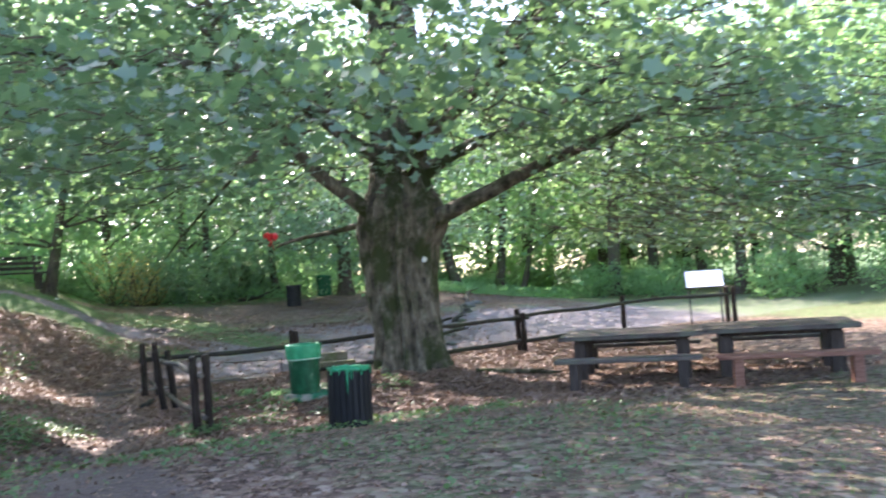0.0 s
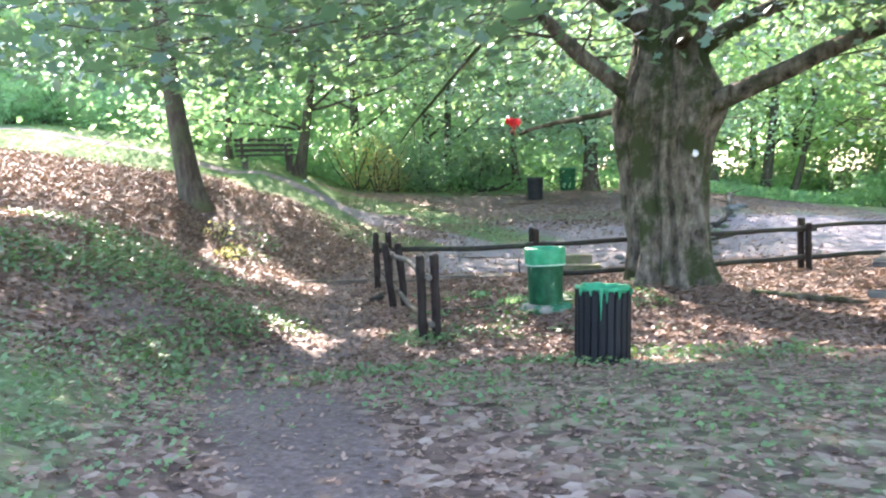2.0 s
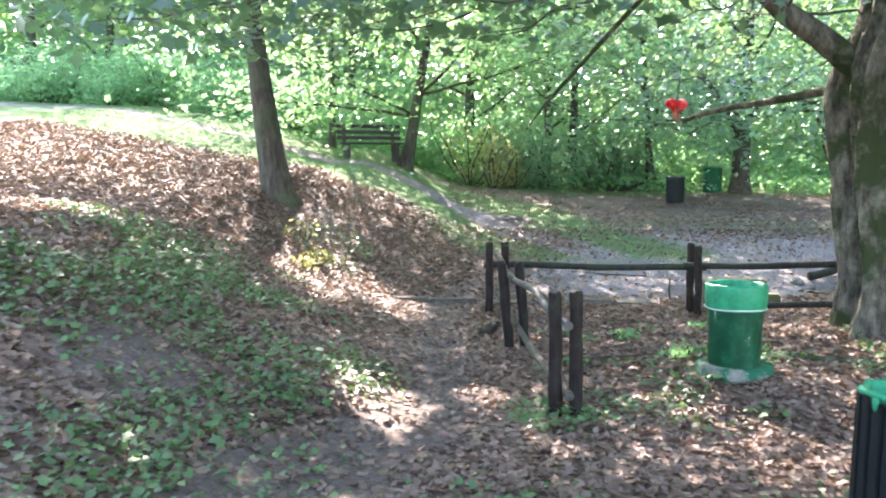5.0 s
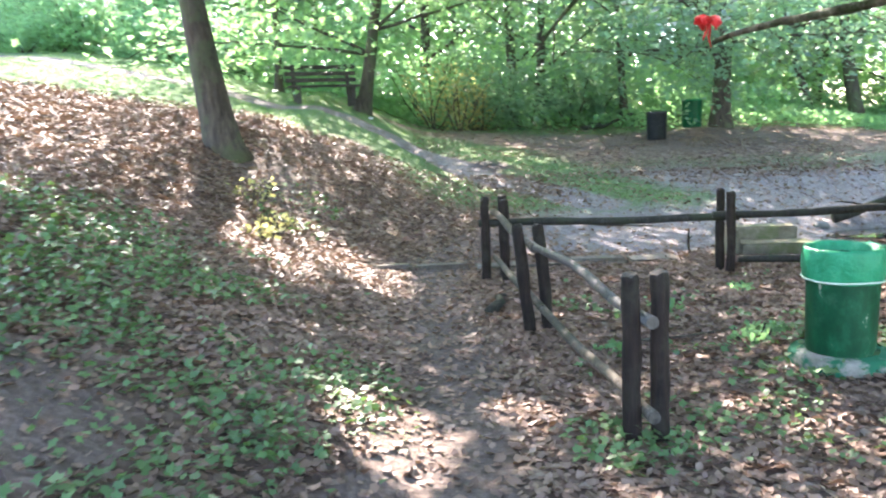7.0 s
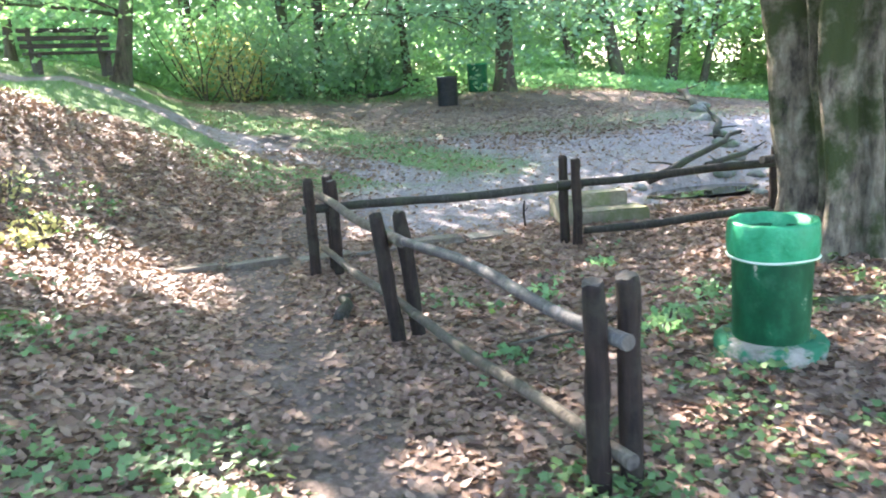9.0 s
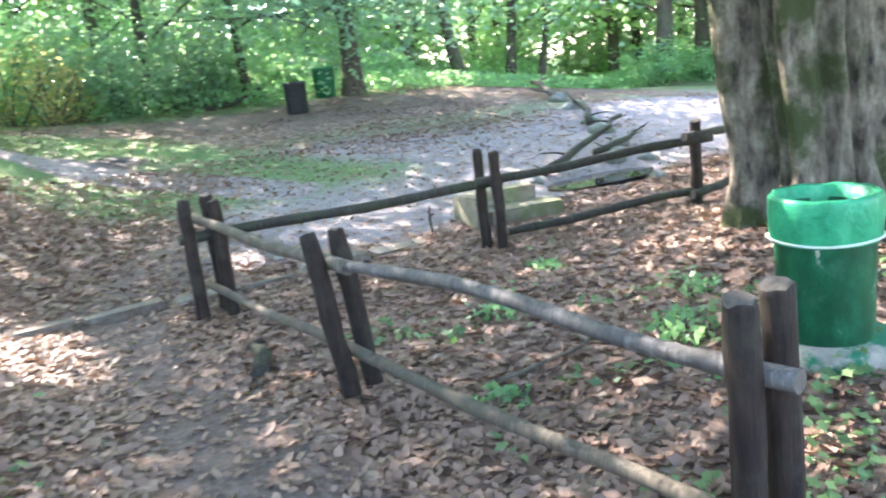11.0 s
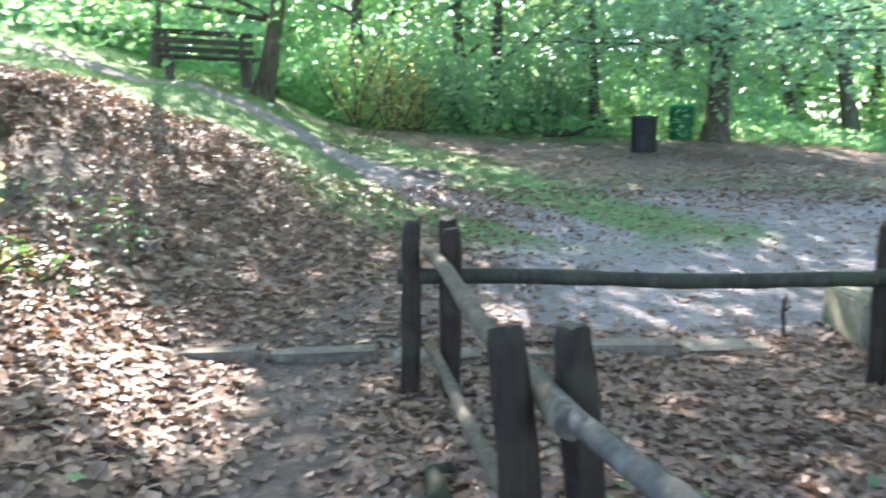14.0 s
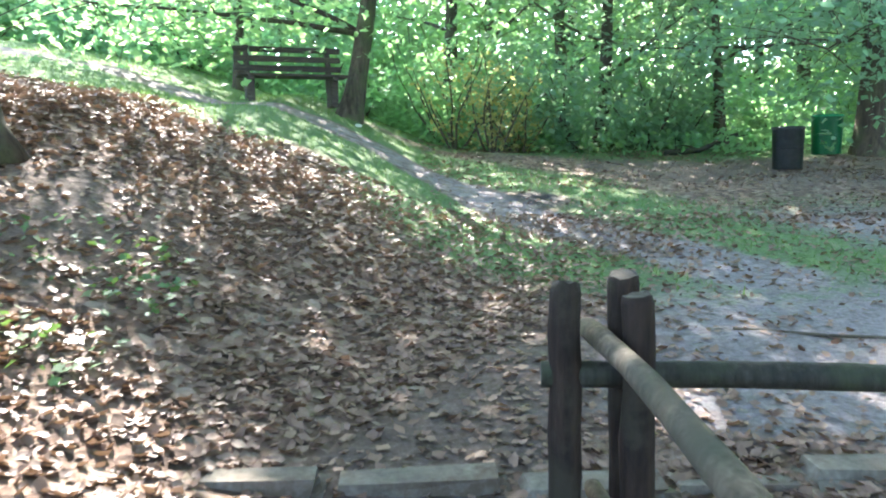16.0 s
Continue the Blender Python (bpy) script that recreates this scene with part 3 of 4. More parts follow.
def big_tree():
    x, y = TREE_CENTRE
    v, f, z0 = fluted_trunk(x, y, [(-0.25, 0.6, 0, 0), (0.1, 0.56, 0, 0), (0.5, 0.52, 0, 0), (1.0, 0.53, -0.03, 0.03), (1.5, 0.57, -0.07, 0.07), (2.2, 0.6, -0.06, 0.06), (2.65, 0.68, 0, 0), (3.0, 0.64, 0, 0), (3.4, 0.48, 0, 0), (4.0, 0.44, 0.05, 0.05), (6.5, 0.38, 0.1, 0.1), (9, 0.28, 0.1, 0.1), (12, 0.1, 0.2, 0.2)], 0.44, 4, 110)
    t = empty("tree", (x, y, z0), label="old broad-leaved tree with fluted mossy trunk and drooping boughs", category="tree")
    trunk = part("trunk", (v, f), M_BARK, t, smooth=True)
    L = Vector((-0.9, 0.42, 0))       # across the view, seen from the start of the walk
    R = -L
    C = Vector((-0.42, -0.9, 0))      # towards the start of the walk
    U = Vector((0, 0, 1))
    # start height, way, length, thickness
    limbs = [(2.75, L * 0.9 + U * 0.75 + C * 0.2, 5.5, 0.17, -0.02), (2.6, R * 1.0 + U * 0.34 + C * 0.15, 6.5, 0.19, 0.0), (2.75, Vector((-1.6, 1.75, 0.25)), 2.6, 0.07, 0.0),
             (3.5, R * 0.8 + U * 0.65 - C * 0.2, 6.0, 0.15, 0.02), (3.9, L * 0.9 + U * 0.5 + C * 0.5, 7.0, 0.15, 0.0), (3.6, C + U * 0.4 + R * 0.3, 7.0, 0.14, 0.06),
             (4.6, C + L * 0.7 + U * 0.4, 8.0, 0.14, 0.02), (4.3, C * 0.6 + R * 0.9 + U * 0.4, 7.5, 0.15, 0.06), (4.8, -C + U * 0.5, 7.0, 0.15, 0.04), (5.2, L - C * 0.5 + U * 0.5, 7.0, 0.14, 0.0),
             (5.5, R - C * 0.5 + U * 0.5, 7.0, 0.14, 0.04), (6.5, C + U * 0.8, 6.0, 0.12, 0.03), (6.8, L + U * 0.8, 6.0, 0.12, 0.03), (7.0, R + U * 0.9, 6.0, 0.12, 0.03), (7.5, -C + U, 5, 0.1, 0.02)]
    g = np.random.default_rng(11)
    ends, twig_geo = [], []
    for i, (z, way, length, r, droop) in enumerate(limbs):
        start = Vector((0, 0, z)) + Vector((way.x, way.y, 0)).normalized() * 0.35
        pts, rad = limb(start, way, length, r, 0.03, 100 + i, 14, 0.17, droop)
        part("limb", tube(pts, rad, 9, 0.08, i), M_BARK, t, smooth=True)
        for k in range(3, 14):
            for s in range(4):
                d = (pts[k] - pts[k - 1]).normalized()
                side = Vector((g.normal(), g.normal(), g.normal() * 0.35 - 0.15)).normalized()
                tp, tr = limb(pts[k], d * 0.5 + side, 0.8 + 1.6 * g.random(), 0.022, 0.006, 1000 * i + 10 * k + s, 6, 0.3, 0.1)
                if (i == 2 and (k < 11 or s > 0)) or (i > 7 and s > 1):
                    continue
                low_end = tp[5].z + z0 < 3.6 and (tp[5].y + y > 10.5 or tp[5].x + x < 1.8)
                if low_end:
                    continue
                twig_geo.append(tube(tp, tr, 4, 0, 0, False))
                ends += [np.array(tp[3]), np.array(tp[5])] if i not in (0, 1) or k > 6 else [np.array(tp[5])]
    # a bare dead bough that hangs beside the walk
    dead = [Vector((5.9, 13.9, 5.1)), Vector((4.9, 14.3, 5.0)), Vector((3.9, 14.8, 4.5)), Vector((3.2, 15.0, 3.75)), Vector((2.7, 15.1, 3.2)), Vector((2.3, 15.2, 2.75)), Vector((2.06, 15.22, 2.43))]
    dead = [p - Vector((x, y, z0)) for p in dead]
    part("limb", tube(dead, [0.07, 0.055, 0.042, 0.034, 0.028, 0.02, 0.01], 7, 0.1, 77), M_BARK, t, smooth=True)
    for k in (2, 3, 4, 5):
        tp, tr = limb(dead[k], (g.normal() * 0.6, g.normal() * 0.6, -0.5), 0.55, 0.012, 0.004, 880 + k, 6, 0.3)
        twig_geo.append(tube(tp, tr, 4, 0, 0, False))
    # outer sprays that droop all round the crown
    n = 2200
    a, rr = g.uniform(0, 2 * np.pi, n), 9.2 * np.sqrt(g.uniform(0.08, 1, n))
    low = 4.6 - 2.2 * (rr / 9.2) ** 1.6 + 0.5 * np.sin(3 * a + 1) + 0.35 * np.sin(7 * a)
    low = low + 1.5 * (1 - ss(-0.3, 0.5, -0.42 * np.cos(a) - 0.9 * np.sin(a)))
    hi = 11.5 * np.sqrt(np.clip(1 - (rr / 9.8) ** 2, 0.02, 1)) + 0.8
    zz = low + (np.maximum(hi, low + 1) - low) * g.random(n) ** 1.7
    outer = np.stack([rr * np.cos(a), rr * np.sin(a), zz], -1)
    over_walk = np.stack([g.uniform(-2.4, 4.2, 70) - x, g.uniform(7.2, 12.6, 70) - y, 3.0 + 1.2 * g.random(70) ** 1.3 - z0], -1)
    a2, r2 = g.uniform(-0.75, 0.45, 330), g.uniform(5.2, 9.4, 330)
    past_tables = np.stack([r2 * np.cos(a2), r2 * np.sin(a2), 2.0 + 2.6 * g.random(330) ** 1.2 + 0.25 * np.sin(5 * a2)], -1)
    outer = np.concatenate([over_walk, past_tables, outer])
    for j, p in enumerate(outer[:1450]):
        q = Vector(p)
        if j >= 400 and q.z + z0 < 3.6 and (q.y + y > 10.5 or q.x + x < 1.8):
            continue
        inward = Vector((-p[0], -p[1], 1.5)).normalized()
        tp = bowed(q + inward * 1.3, q, 5, 0.08, int(p[0] * 1000) % 977)
        twig_geo.append(tube(tp, [0.013, 0.011, 0.009, 0.007, 0.004], 3, 0, 0, False))
    ends = np.concatenate([np.array(ends), outer])
    tagged(part("twig_spray", join(*twig_geo), M_TWIG, t), kind="stuff")
    pl = spray_points(ends, 14, 0.36, g) + np.array([x, y, z0])
    pl = thinned(pl)
    pl = pl[(np.hypot(pl[:, 0] - 0.6, pl[:, 1] - 3) > 2.0) & ((pl[:, 2] > 3.4) | ((pl[:, 1] < 11) & (pl[:, 0] > 1.5)) | ((pl[:, 0] < 5) & (pl[:, 1] < 13) & (pl[:, 2] > 2.75)) | (pl[:, 0] > 10.8))] - np.array([x, y, z0])
    me = scatter_mesh("crown", LOBED_LEAF, pl, g.uniform(0.1, 0.2, len(pl)), 0.5, M_LEAF, seed=3)
    crown = new("crown", me)
    tagged(crown, kind="stuff").parent = t
    return t, trunk


old_tree, old_trunk = big_tree()


def tree(name, x, y, r, tall, lean, crown_low, crown_r, leaves, size, mat, label, seed, limbs=9, low_limbs=(), bark=M_BARK2, sides=14, group=""):
    """A tapered leaning trunk with limbs and a leafy crown of sprays."""
    z0 = h1(x, y) - 0.24
    t = empty(name, (x, y, z0), label=label, category="tree", group=group)
    g = np.random.default_rng(seed)
    n = 14
    pts, rad = [], []
    for i in range(n):
        u = i / (n - 1)
        h = tall * u ** 1.4
        pts.append(Vector((lean[0] * u * tall / 6 + 0.10 * math.sin(3 * u * 2 + seed) * u, lean[1] * u * tall / 6 + 0.1 * math.sin(2.3 * u * 2 + seed * 2) * u, h)))
        rad.append(r * (1 - 0.86 * u) + r * 0.45 * math.exp(-max(h - 0.16, 0) / 0.2))
    part("trunk", tube(pts, rad, sides, 0.05, seed), bark, t, smooth=True)
    ends, twigs = [], []
    starts = [(crown_low * 0.8 + (tall - crown_low * 0.8) * (i + 0.3) / limbs, None) for i in range(limbs)] + list(low_limbs)
    for i, (h, way) in enumerate(starts):
        c = min(range(n), key=lambda k: abs(pts[k].z - h))
        a = 2.4 * i + seed
        way = Vector(way) if way else Vector((math.cos(a), math.sin(a), 0.55))
        ln = crown_r * (1.0 if way else 1) * (0.75 + 0.3 * g.random()) * (1 - 0.45 * max(0, h - crown_low) / tall)
        lp, lr = limb(pts[c], way, ln, max(0.02, rad[c] * 0.38), 0.012, seed * 50 + i, 9, 0.18, 0.03)
        part("limb", tube(lp, lr, 6, 0.05, i), bark, t, smooth=True)
        for k in range(3, 9):
            ends.append(np.array(lp[k]))
            for s in range(3):
                q = lp[k] + Vector(g.normal(0, 1, 3) * np.array([0.8, 0.8, 0.45])) * crown_r * 0.24
                ends.append(np.array(q))
                twigs.append(tube([lp[k], (lp[k] + q) / 2 + Vector((0, 0, 0.06)), q], [0.014, 0.01, 0.005], 3, 0, 0, False))
    tagged(part("twig_spray", join(*twigs), M_TWIG, t), kind="stuff")
    per = max(1, leaves // len(ends))
    pl = thinned(spray_points(ends, per, crown_r * 0.14, g, 0.5) + np.array([x, y, z0])) - np.array([x, y, z0])
    crown = new("crown", scatter_mesh("crown", QUAD_LEAF if size > 0.175 else LOBED_LEAF, pl, g.uniform(0.7, 1.3, len(pl)) * size, 0.55, mat, seed=seed))
    tagged(crown, kind="stuff").parent = t
    return t


tree("tree", -1.85, 19.6, 0.28, 11, (-0.55, 0.1), 4.7, 6.0, 30000, 0.17, M_LEAF, "leaning grey-brown tree on the leafy bank", 21, 13, [])
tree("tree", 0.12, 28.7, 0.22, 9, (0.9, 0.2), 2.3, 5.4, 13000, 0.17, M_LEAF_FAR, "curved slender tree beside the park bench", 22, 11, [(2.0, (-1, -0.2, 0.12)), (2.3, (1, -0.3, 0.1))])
tree("tree", 10.75, 29.8, 0.33, 10, (0.1, 0.1), 2.3, 5.8, 15000, 0.18, M_LEAF_SHADE, "straight brown tree beside two litter bins", 23, 12, [(2.6, (-1, -0.5, 0.1)), (2.4, (0.9, -0.6, 0.05)), (2.7, (-0.4, -1, 0.02)), (2.9, (0.5, -1, 0.05)), (2.5, (-1, 0.2, 0.0))])
tree("tree", 8.6, 32.0, 0.16, 8, (-0.4, 0.1), 2.2, 4.4, 6000, 0.18, M_LEAF_SHADE, "thin dark tree at the wood's edge", 24, 10)
tree("tree", 5.8, 32.4, 0.2, 10, (0.2, 0.0), 2.2, 5.0, 8000, 0.18, M_LEAF_SHADE, "leafy tree at the wood's edge", 25, 12)
tree("tree", -2.2, 30.8, 0.13, 12, (0.1, -0.2), 4.2, 5.8, 12000, 0.18, M_LEAF_FAR, "thin straight tree behind the park bench", 26, 13)
# made-up trees, never in view, added on the left to shade the bank
for i, (x, y) in enumerate([(-9.5, 15.5), (-12.5, 11), (-13, 3)]):
    tree("tree", x, y, 0.25, 11, (0.2, 0.1), 4.0, 5.0, 3000, 0.26, M_LEAF_FAR, "unseen leafy tree added left of view to shade the bank", 40 + i, 12, group="bank trees")

# wood behind the yard
WOOD = [(19.0, 35.5, 0.34, -1.0), (21.3, 35.8, 0.3, 0.6), (22.2, 35.2, 0.2, 1.2), (18.2, 37, 0.2, -1.6), (24.5, 30.5, 0.42, 0.5), (27.6, 31.0, 0.38, 0.2), (20.2, 41, 0.3, 0.2), (14.5, 40, 0.3, 0.1),
        (6.0, 37, 0.25, -0.3), (2.5, 38, 0.28, 0.2), (-3, 44, 0.3, 0.4), (-8.5, 46, 0.3, -0.2), (-14, 43, 0.28, 0.2), (-17, 42, 0.35, 0), (12.5, 45, 0.35, 0.2), (5, 46, 0.35, -0.2), (-5, 48, 0.35, 0.2),
        (30, 38, 0.35, 0.1), (34, 31, 0.35, -0.2), (33, 24, 0.35, 0.2), (26.5, 24.5, 0.3, 0.5), (30, 19, 0.3, 0.2), (36, 14, 0.35, 0), (28, 11, 0.3, 0.3), (25, 43, 0.3, 0.3), (38, 40, 0.4, 0)]
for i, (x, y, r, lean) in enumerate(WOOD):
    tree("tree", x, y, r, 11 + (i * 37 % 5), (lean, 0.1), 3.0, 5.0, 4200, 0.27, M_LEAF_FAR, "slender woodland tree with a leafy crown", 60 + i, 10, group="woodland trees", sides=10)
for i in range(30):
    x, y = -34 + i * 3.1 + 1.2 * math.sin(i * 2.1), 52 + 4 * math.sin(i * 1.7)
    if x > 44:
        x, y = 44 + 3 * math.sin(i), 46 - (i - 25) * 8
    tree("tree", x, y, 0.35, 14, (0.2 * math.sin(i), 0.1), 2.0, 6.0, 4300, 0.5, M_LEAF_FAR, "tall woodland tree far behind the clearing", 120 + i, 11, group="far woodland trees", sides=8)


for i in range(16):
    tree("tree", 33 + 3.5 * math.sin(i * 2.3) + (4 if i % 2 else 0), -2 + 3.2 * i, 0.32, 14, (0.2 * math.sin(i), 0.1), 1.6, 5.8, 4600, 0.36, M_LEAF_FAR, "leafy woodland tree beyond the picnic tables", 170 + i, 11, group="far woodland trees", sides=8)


def shrub(x, y, r, tall, leaves, size, mat, seed, label="dense green shrub under the trees"):
    """Several stems from one base and leaves in uneven clumps."""
    z0 = h1(x, y) - 0.05
    t = empty("shrub", (x, y, z0), label=label, category="shrub", group="undergrowth")
    g = np.random.default_rng(seed)
    ends = []
    for i in range(7):
        a = g.uniform(0, 6.28)
        sp, sr = limb((0.1 * math.cos(a), 0.1 * math.sin(a), 0), (math.cos(a) * 0.6, math.sin(a) * 0.6, 1), tall * g.uniform(0.7, 1.1), 0.03, 0.008, seed * 20 + i, 8, 0.22)
        part("stem", tube(sp, sr, 4, 0, 0, False), M_TWIG, t)
        ends += [np.array(p) for p in sp[1:]]
    ends = np.array(ends)
    c = g.normal(0, 1, (46, 3))
    c = c / np.linalg.norm(c, axis=1)[:, None] * np.array([r, r, tall * 0.52]) * g.uniform(0.55, 1.05, (46, 1)) + np.array([0, 0, tall * 0.5])
    c = c[c[:, 2] > 0.05]
    ends = np.concatenate([ends, c])
    pl = spray_points(ends, max(1, leaves // len(ends)), 0.2 * r, g, 0.7)
    pl = pl[pl[:, 2] > 0.02]
    ob = new("foliage", scatter_mesh("foliage", QUAD_LEAF, pl, g.uniform(0.7, 1.3, len(pl)) * size, 0.7, mat, seed=seed))
    tagged(ob, kind="stuff").parent = t
    return t


g0 = random.Random(5)
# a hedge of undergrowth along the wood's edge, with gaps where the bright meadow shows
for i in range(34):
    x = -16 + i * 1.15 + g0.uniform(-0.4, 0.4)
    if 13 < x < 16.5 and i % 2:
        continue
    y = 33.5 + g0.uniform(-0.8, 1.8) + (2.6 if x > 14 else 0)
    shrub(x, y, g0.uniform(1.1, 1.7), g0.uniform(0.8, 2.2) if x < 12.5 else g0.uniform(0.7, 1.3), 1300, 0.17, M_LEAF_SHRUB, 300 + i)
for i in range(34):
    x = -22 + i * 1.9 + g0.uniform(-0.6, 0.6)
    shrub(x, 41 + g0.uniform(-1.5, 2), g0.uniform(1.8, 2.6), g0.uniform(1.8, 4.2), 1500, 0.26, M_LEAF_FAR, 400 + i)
for i, (x, y, r, h) in enumerate([(5.0, 30.8, 1.3, 2.0), (6.6, 31.4, 1.4, 2.2), (7.6, 32.2, 1.2, 1.8), (3.6, 31.6, 1.2, 2.4), (2.2, 31.8, 1.1, 2.6), (22.8, 29.6, 1.3, 1.5), (25.6, 29.4, 1.2, 1.2), (24.0, 26.2, 1.4, 1.6), (25.5, 21.5, 1.5, 2.0),
                                  (27, 17.5, 1.8, 3.4), (25.5, 14.0, 1.8, 3.6), (24, 11.5, 1.7, 3.4), (29, 14, 2.4, 5), (28, 22, 2.2, 3.6), (31, 27, 2.4, 4), (27, 9, 2.2, 4), (33, 20, 2.6, 5), (33, 34, 2.4, 3), (36, 27, 2.6, 4), (29, 33.5, 1.6, 1.5), (30, 18, 2.2, 4)]):
    shrub(x, y, r, h, 1500, 0.16, M_LEAF_SHADE if i < 4 else M_LEAF_SHRUB, 500 + i)
for i, (x, y, h) in enumerate([(3.0, 30.2, 1.9), (3.6, 30.6, 1.5), (2.3, 30.6, 2.2)]):
    shrub(x, y, 0.5, h, 380, 0.12, M_LEAF_YELLOW, 540 + i, "yellowing sunlit shrub at the wood's edge")

# ---- fence of rough logs ----
fence = empty("fence", (1.7, 14, 0), label="rustic fence of dark log posts and weathered rails", category="fence")


def local(p):
    return Vector(p) - Vector((1.7, 14, 0))


def post(bx, by, tx, ty, tz, r=0.056, seed=0):
    """A round post from below ground to its sawn, slightly slanted top."""
    g = random.Random(seed)
    z = h1(bx, by) - 0.1
    a, b = Vector((bx, by, z)), Vector((tx, ty, tz))
    pts = [a.lerp(b, u) + Vector((g.uniform(-1, 1), g.uniform(-1, 1), 0)) * 0.006 for u in (0, 0.12, 0.25, 0.4, 0.55, 0.7, 0.85, 0.97, 1)]
    rad = [r * g.uniform(0.93, 1.07) for _ in pts]
    rad[-1] = rad[-2] * 0.92
    v, f = tube([local(p) for p in pts], rad, 12, 0.06, seed)
    for k in range(12):
        v[-1 - k].z += g.uniform(-0.012, 0.008)
    me = mesh_of("post", v, f, [M_POST, M_ENDGRAIN], True)
    me.polygons[len(me.polygons) - 1].material_index = 1
    me.polygons[len(me.polygons) - 1].use_smooth = False
    part("post", me, None, fence)


def rail(a, b, r0, r1, mat, seed, sag=0.02, label=""):
    g = random.Random(seed)
    n = 16
    rad = [(r0 + (r1 - r0) * i / (n - 1)) * g.uniform(0.92, 1.08) for i in range(n)]
    v, f = tube([local(p) for p in bowed(a, b, n, sag, seed)], rad, 11, 0.06, seed)
    me = mesh_of("rail", v, f, [mat, M_ENDGRAIN], True)
    for k in (1, 2):
        me.polygons[len(me.polygons) - k].material_index = 1
        me.polygons[len(me.polygons) - k].use_smooth = False
    part("rail", me, None, fence, label)


POSTS = [(1.70, 16.52, 1.70, 16.52, 0.86), (1.93, 16.42, 1.92, 16.40, 0.84), (1.95, 16.66, 1.94, 16.66, 0.87),
         (1.72, 13.86, 1.62, 13.96, 0.85), (1.90, 13.92, 1.83, 14.02, 0.84),
         (1.80, 11.28, 1.79, 11.30, 0.89), (1.97, 11.26, 1.96, 11.28, 0.90),
         (4.60, 16.26, 4.60, 16.26, 0.86), (4.64, 16.04, 4.63, 16.04, 0.84),
         (7.0, 15.50, 6.97, 15.46, 0.83),
         (9.95, 15.95, 9.95, 15.95, 0.85), (9.98, 15.75, 9.98, 15.75, 0.74), (13.4, 16.3, 13.4, 16.3, 0.9), (16.25, 15.5, 16.25, 15.5, 0.92), (16.4, 15.4, 16.4, 15.4, 0.9)]
for i, p in enumerate(POSTS):
    post(*p, r=0.056 if i < 9 else 0.065, seed=i)
rail((1.83, 16.75, 0.66), (1.74, 13.75, 0.66), 0.04, 0.042, M_RAIL, 1, 0.02)
rail((1.73, 14.12, 0.68), (1.88, 11.16, 0.63), 0.032, 0.037, M_RAIL_GREY, 2, 0.03, "thick split rail, worn grey on top")
rail((1.82, 16.6, 0.10), (1.79, 13.7, 0.12), 0.034, 0.036, M_RAIL, 3, 0.02)
rail((1.78, 14.1, 0.12), (1.89, 11.15, 0.06), 0.037, 0.037, M_RAIL, 4, 0.02)
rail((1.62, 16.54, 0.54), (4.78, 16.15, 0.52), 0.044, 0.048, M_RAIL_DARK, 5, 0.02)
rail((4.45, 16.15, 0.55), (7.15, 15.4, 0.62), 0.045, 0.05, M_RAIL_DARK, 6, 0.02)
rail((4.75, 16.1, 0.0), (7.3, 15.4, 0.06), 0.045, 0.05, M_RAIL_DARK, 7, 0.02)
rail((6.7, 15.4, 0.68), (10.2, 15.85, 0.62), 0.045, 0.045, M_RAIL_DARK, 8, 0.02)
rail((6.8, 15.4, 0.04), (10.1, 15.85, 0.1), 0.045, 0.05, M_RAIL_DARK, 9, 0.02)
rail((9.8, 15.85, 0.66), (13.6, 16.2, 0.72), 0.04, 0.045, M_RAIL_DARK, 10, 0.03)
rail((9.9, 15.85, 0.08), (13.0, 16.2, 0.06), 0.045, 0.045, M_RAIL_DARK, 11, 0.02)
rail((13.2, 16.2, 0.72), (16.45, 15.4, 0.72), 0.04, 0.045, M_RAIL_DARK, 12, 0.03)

# sunken kerb stones along the edge of the path, behind the corner posts
kerb = empty("kerb", (2.0, 17.15, 0), label="low row of worn pale kerb stones along the path", category="kerb")
kx, i = -1.75, 0
while kx < 2.2:
    ln = 0.55 + 0.35 * ((i * 37) % 10) / 10
    wx, wy = 2.0 + kx + ln / 2, 17.13 + 0.025 * math.sin(i * 2.2) + 0.05 * max(0, kx - 1)
    bm = box(0, 0, 0, ln - 0.006, 0.27, 0.16, 0.045, 0.022, i)
    st = part("stone", bm, M_KERB, kerb)
    st.matrix_basis = pose(wx - 2.0, wy - 17.15, h1(wx, wy) - 0.046 + 0.014 * math.sin(i * 1.7), 2 * math.sin(i * 3.1), 0, 2.5 * math.sin(i * 1.3))
    kx += ln
    i += 1


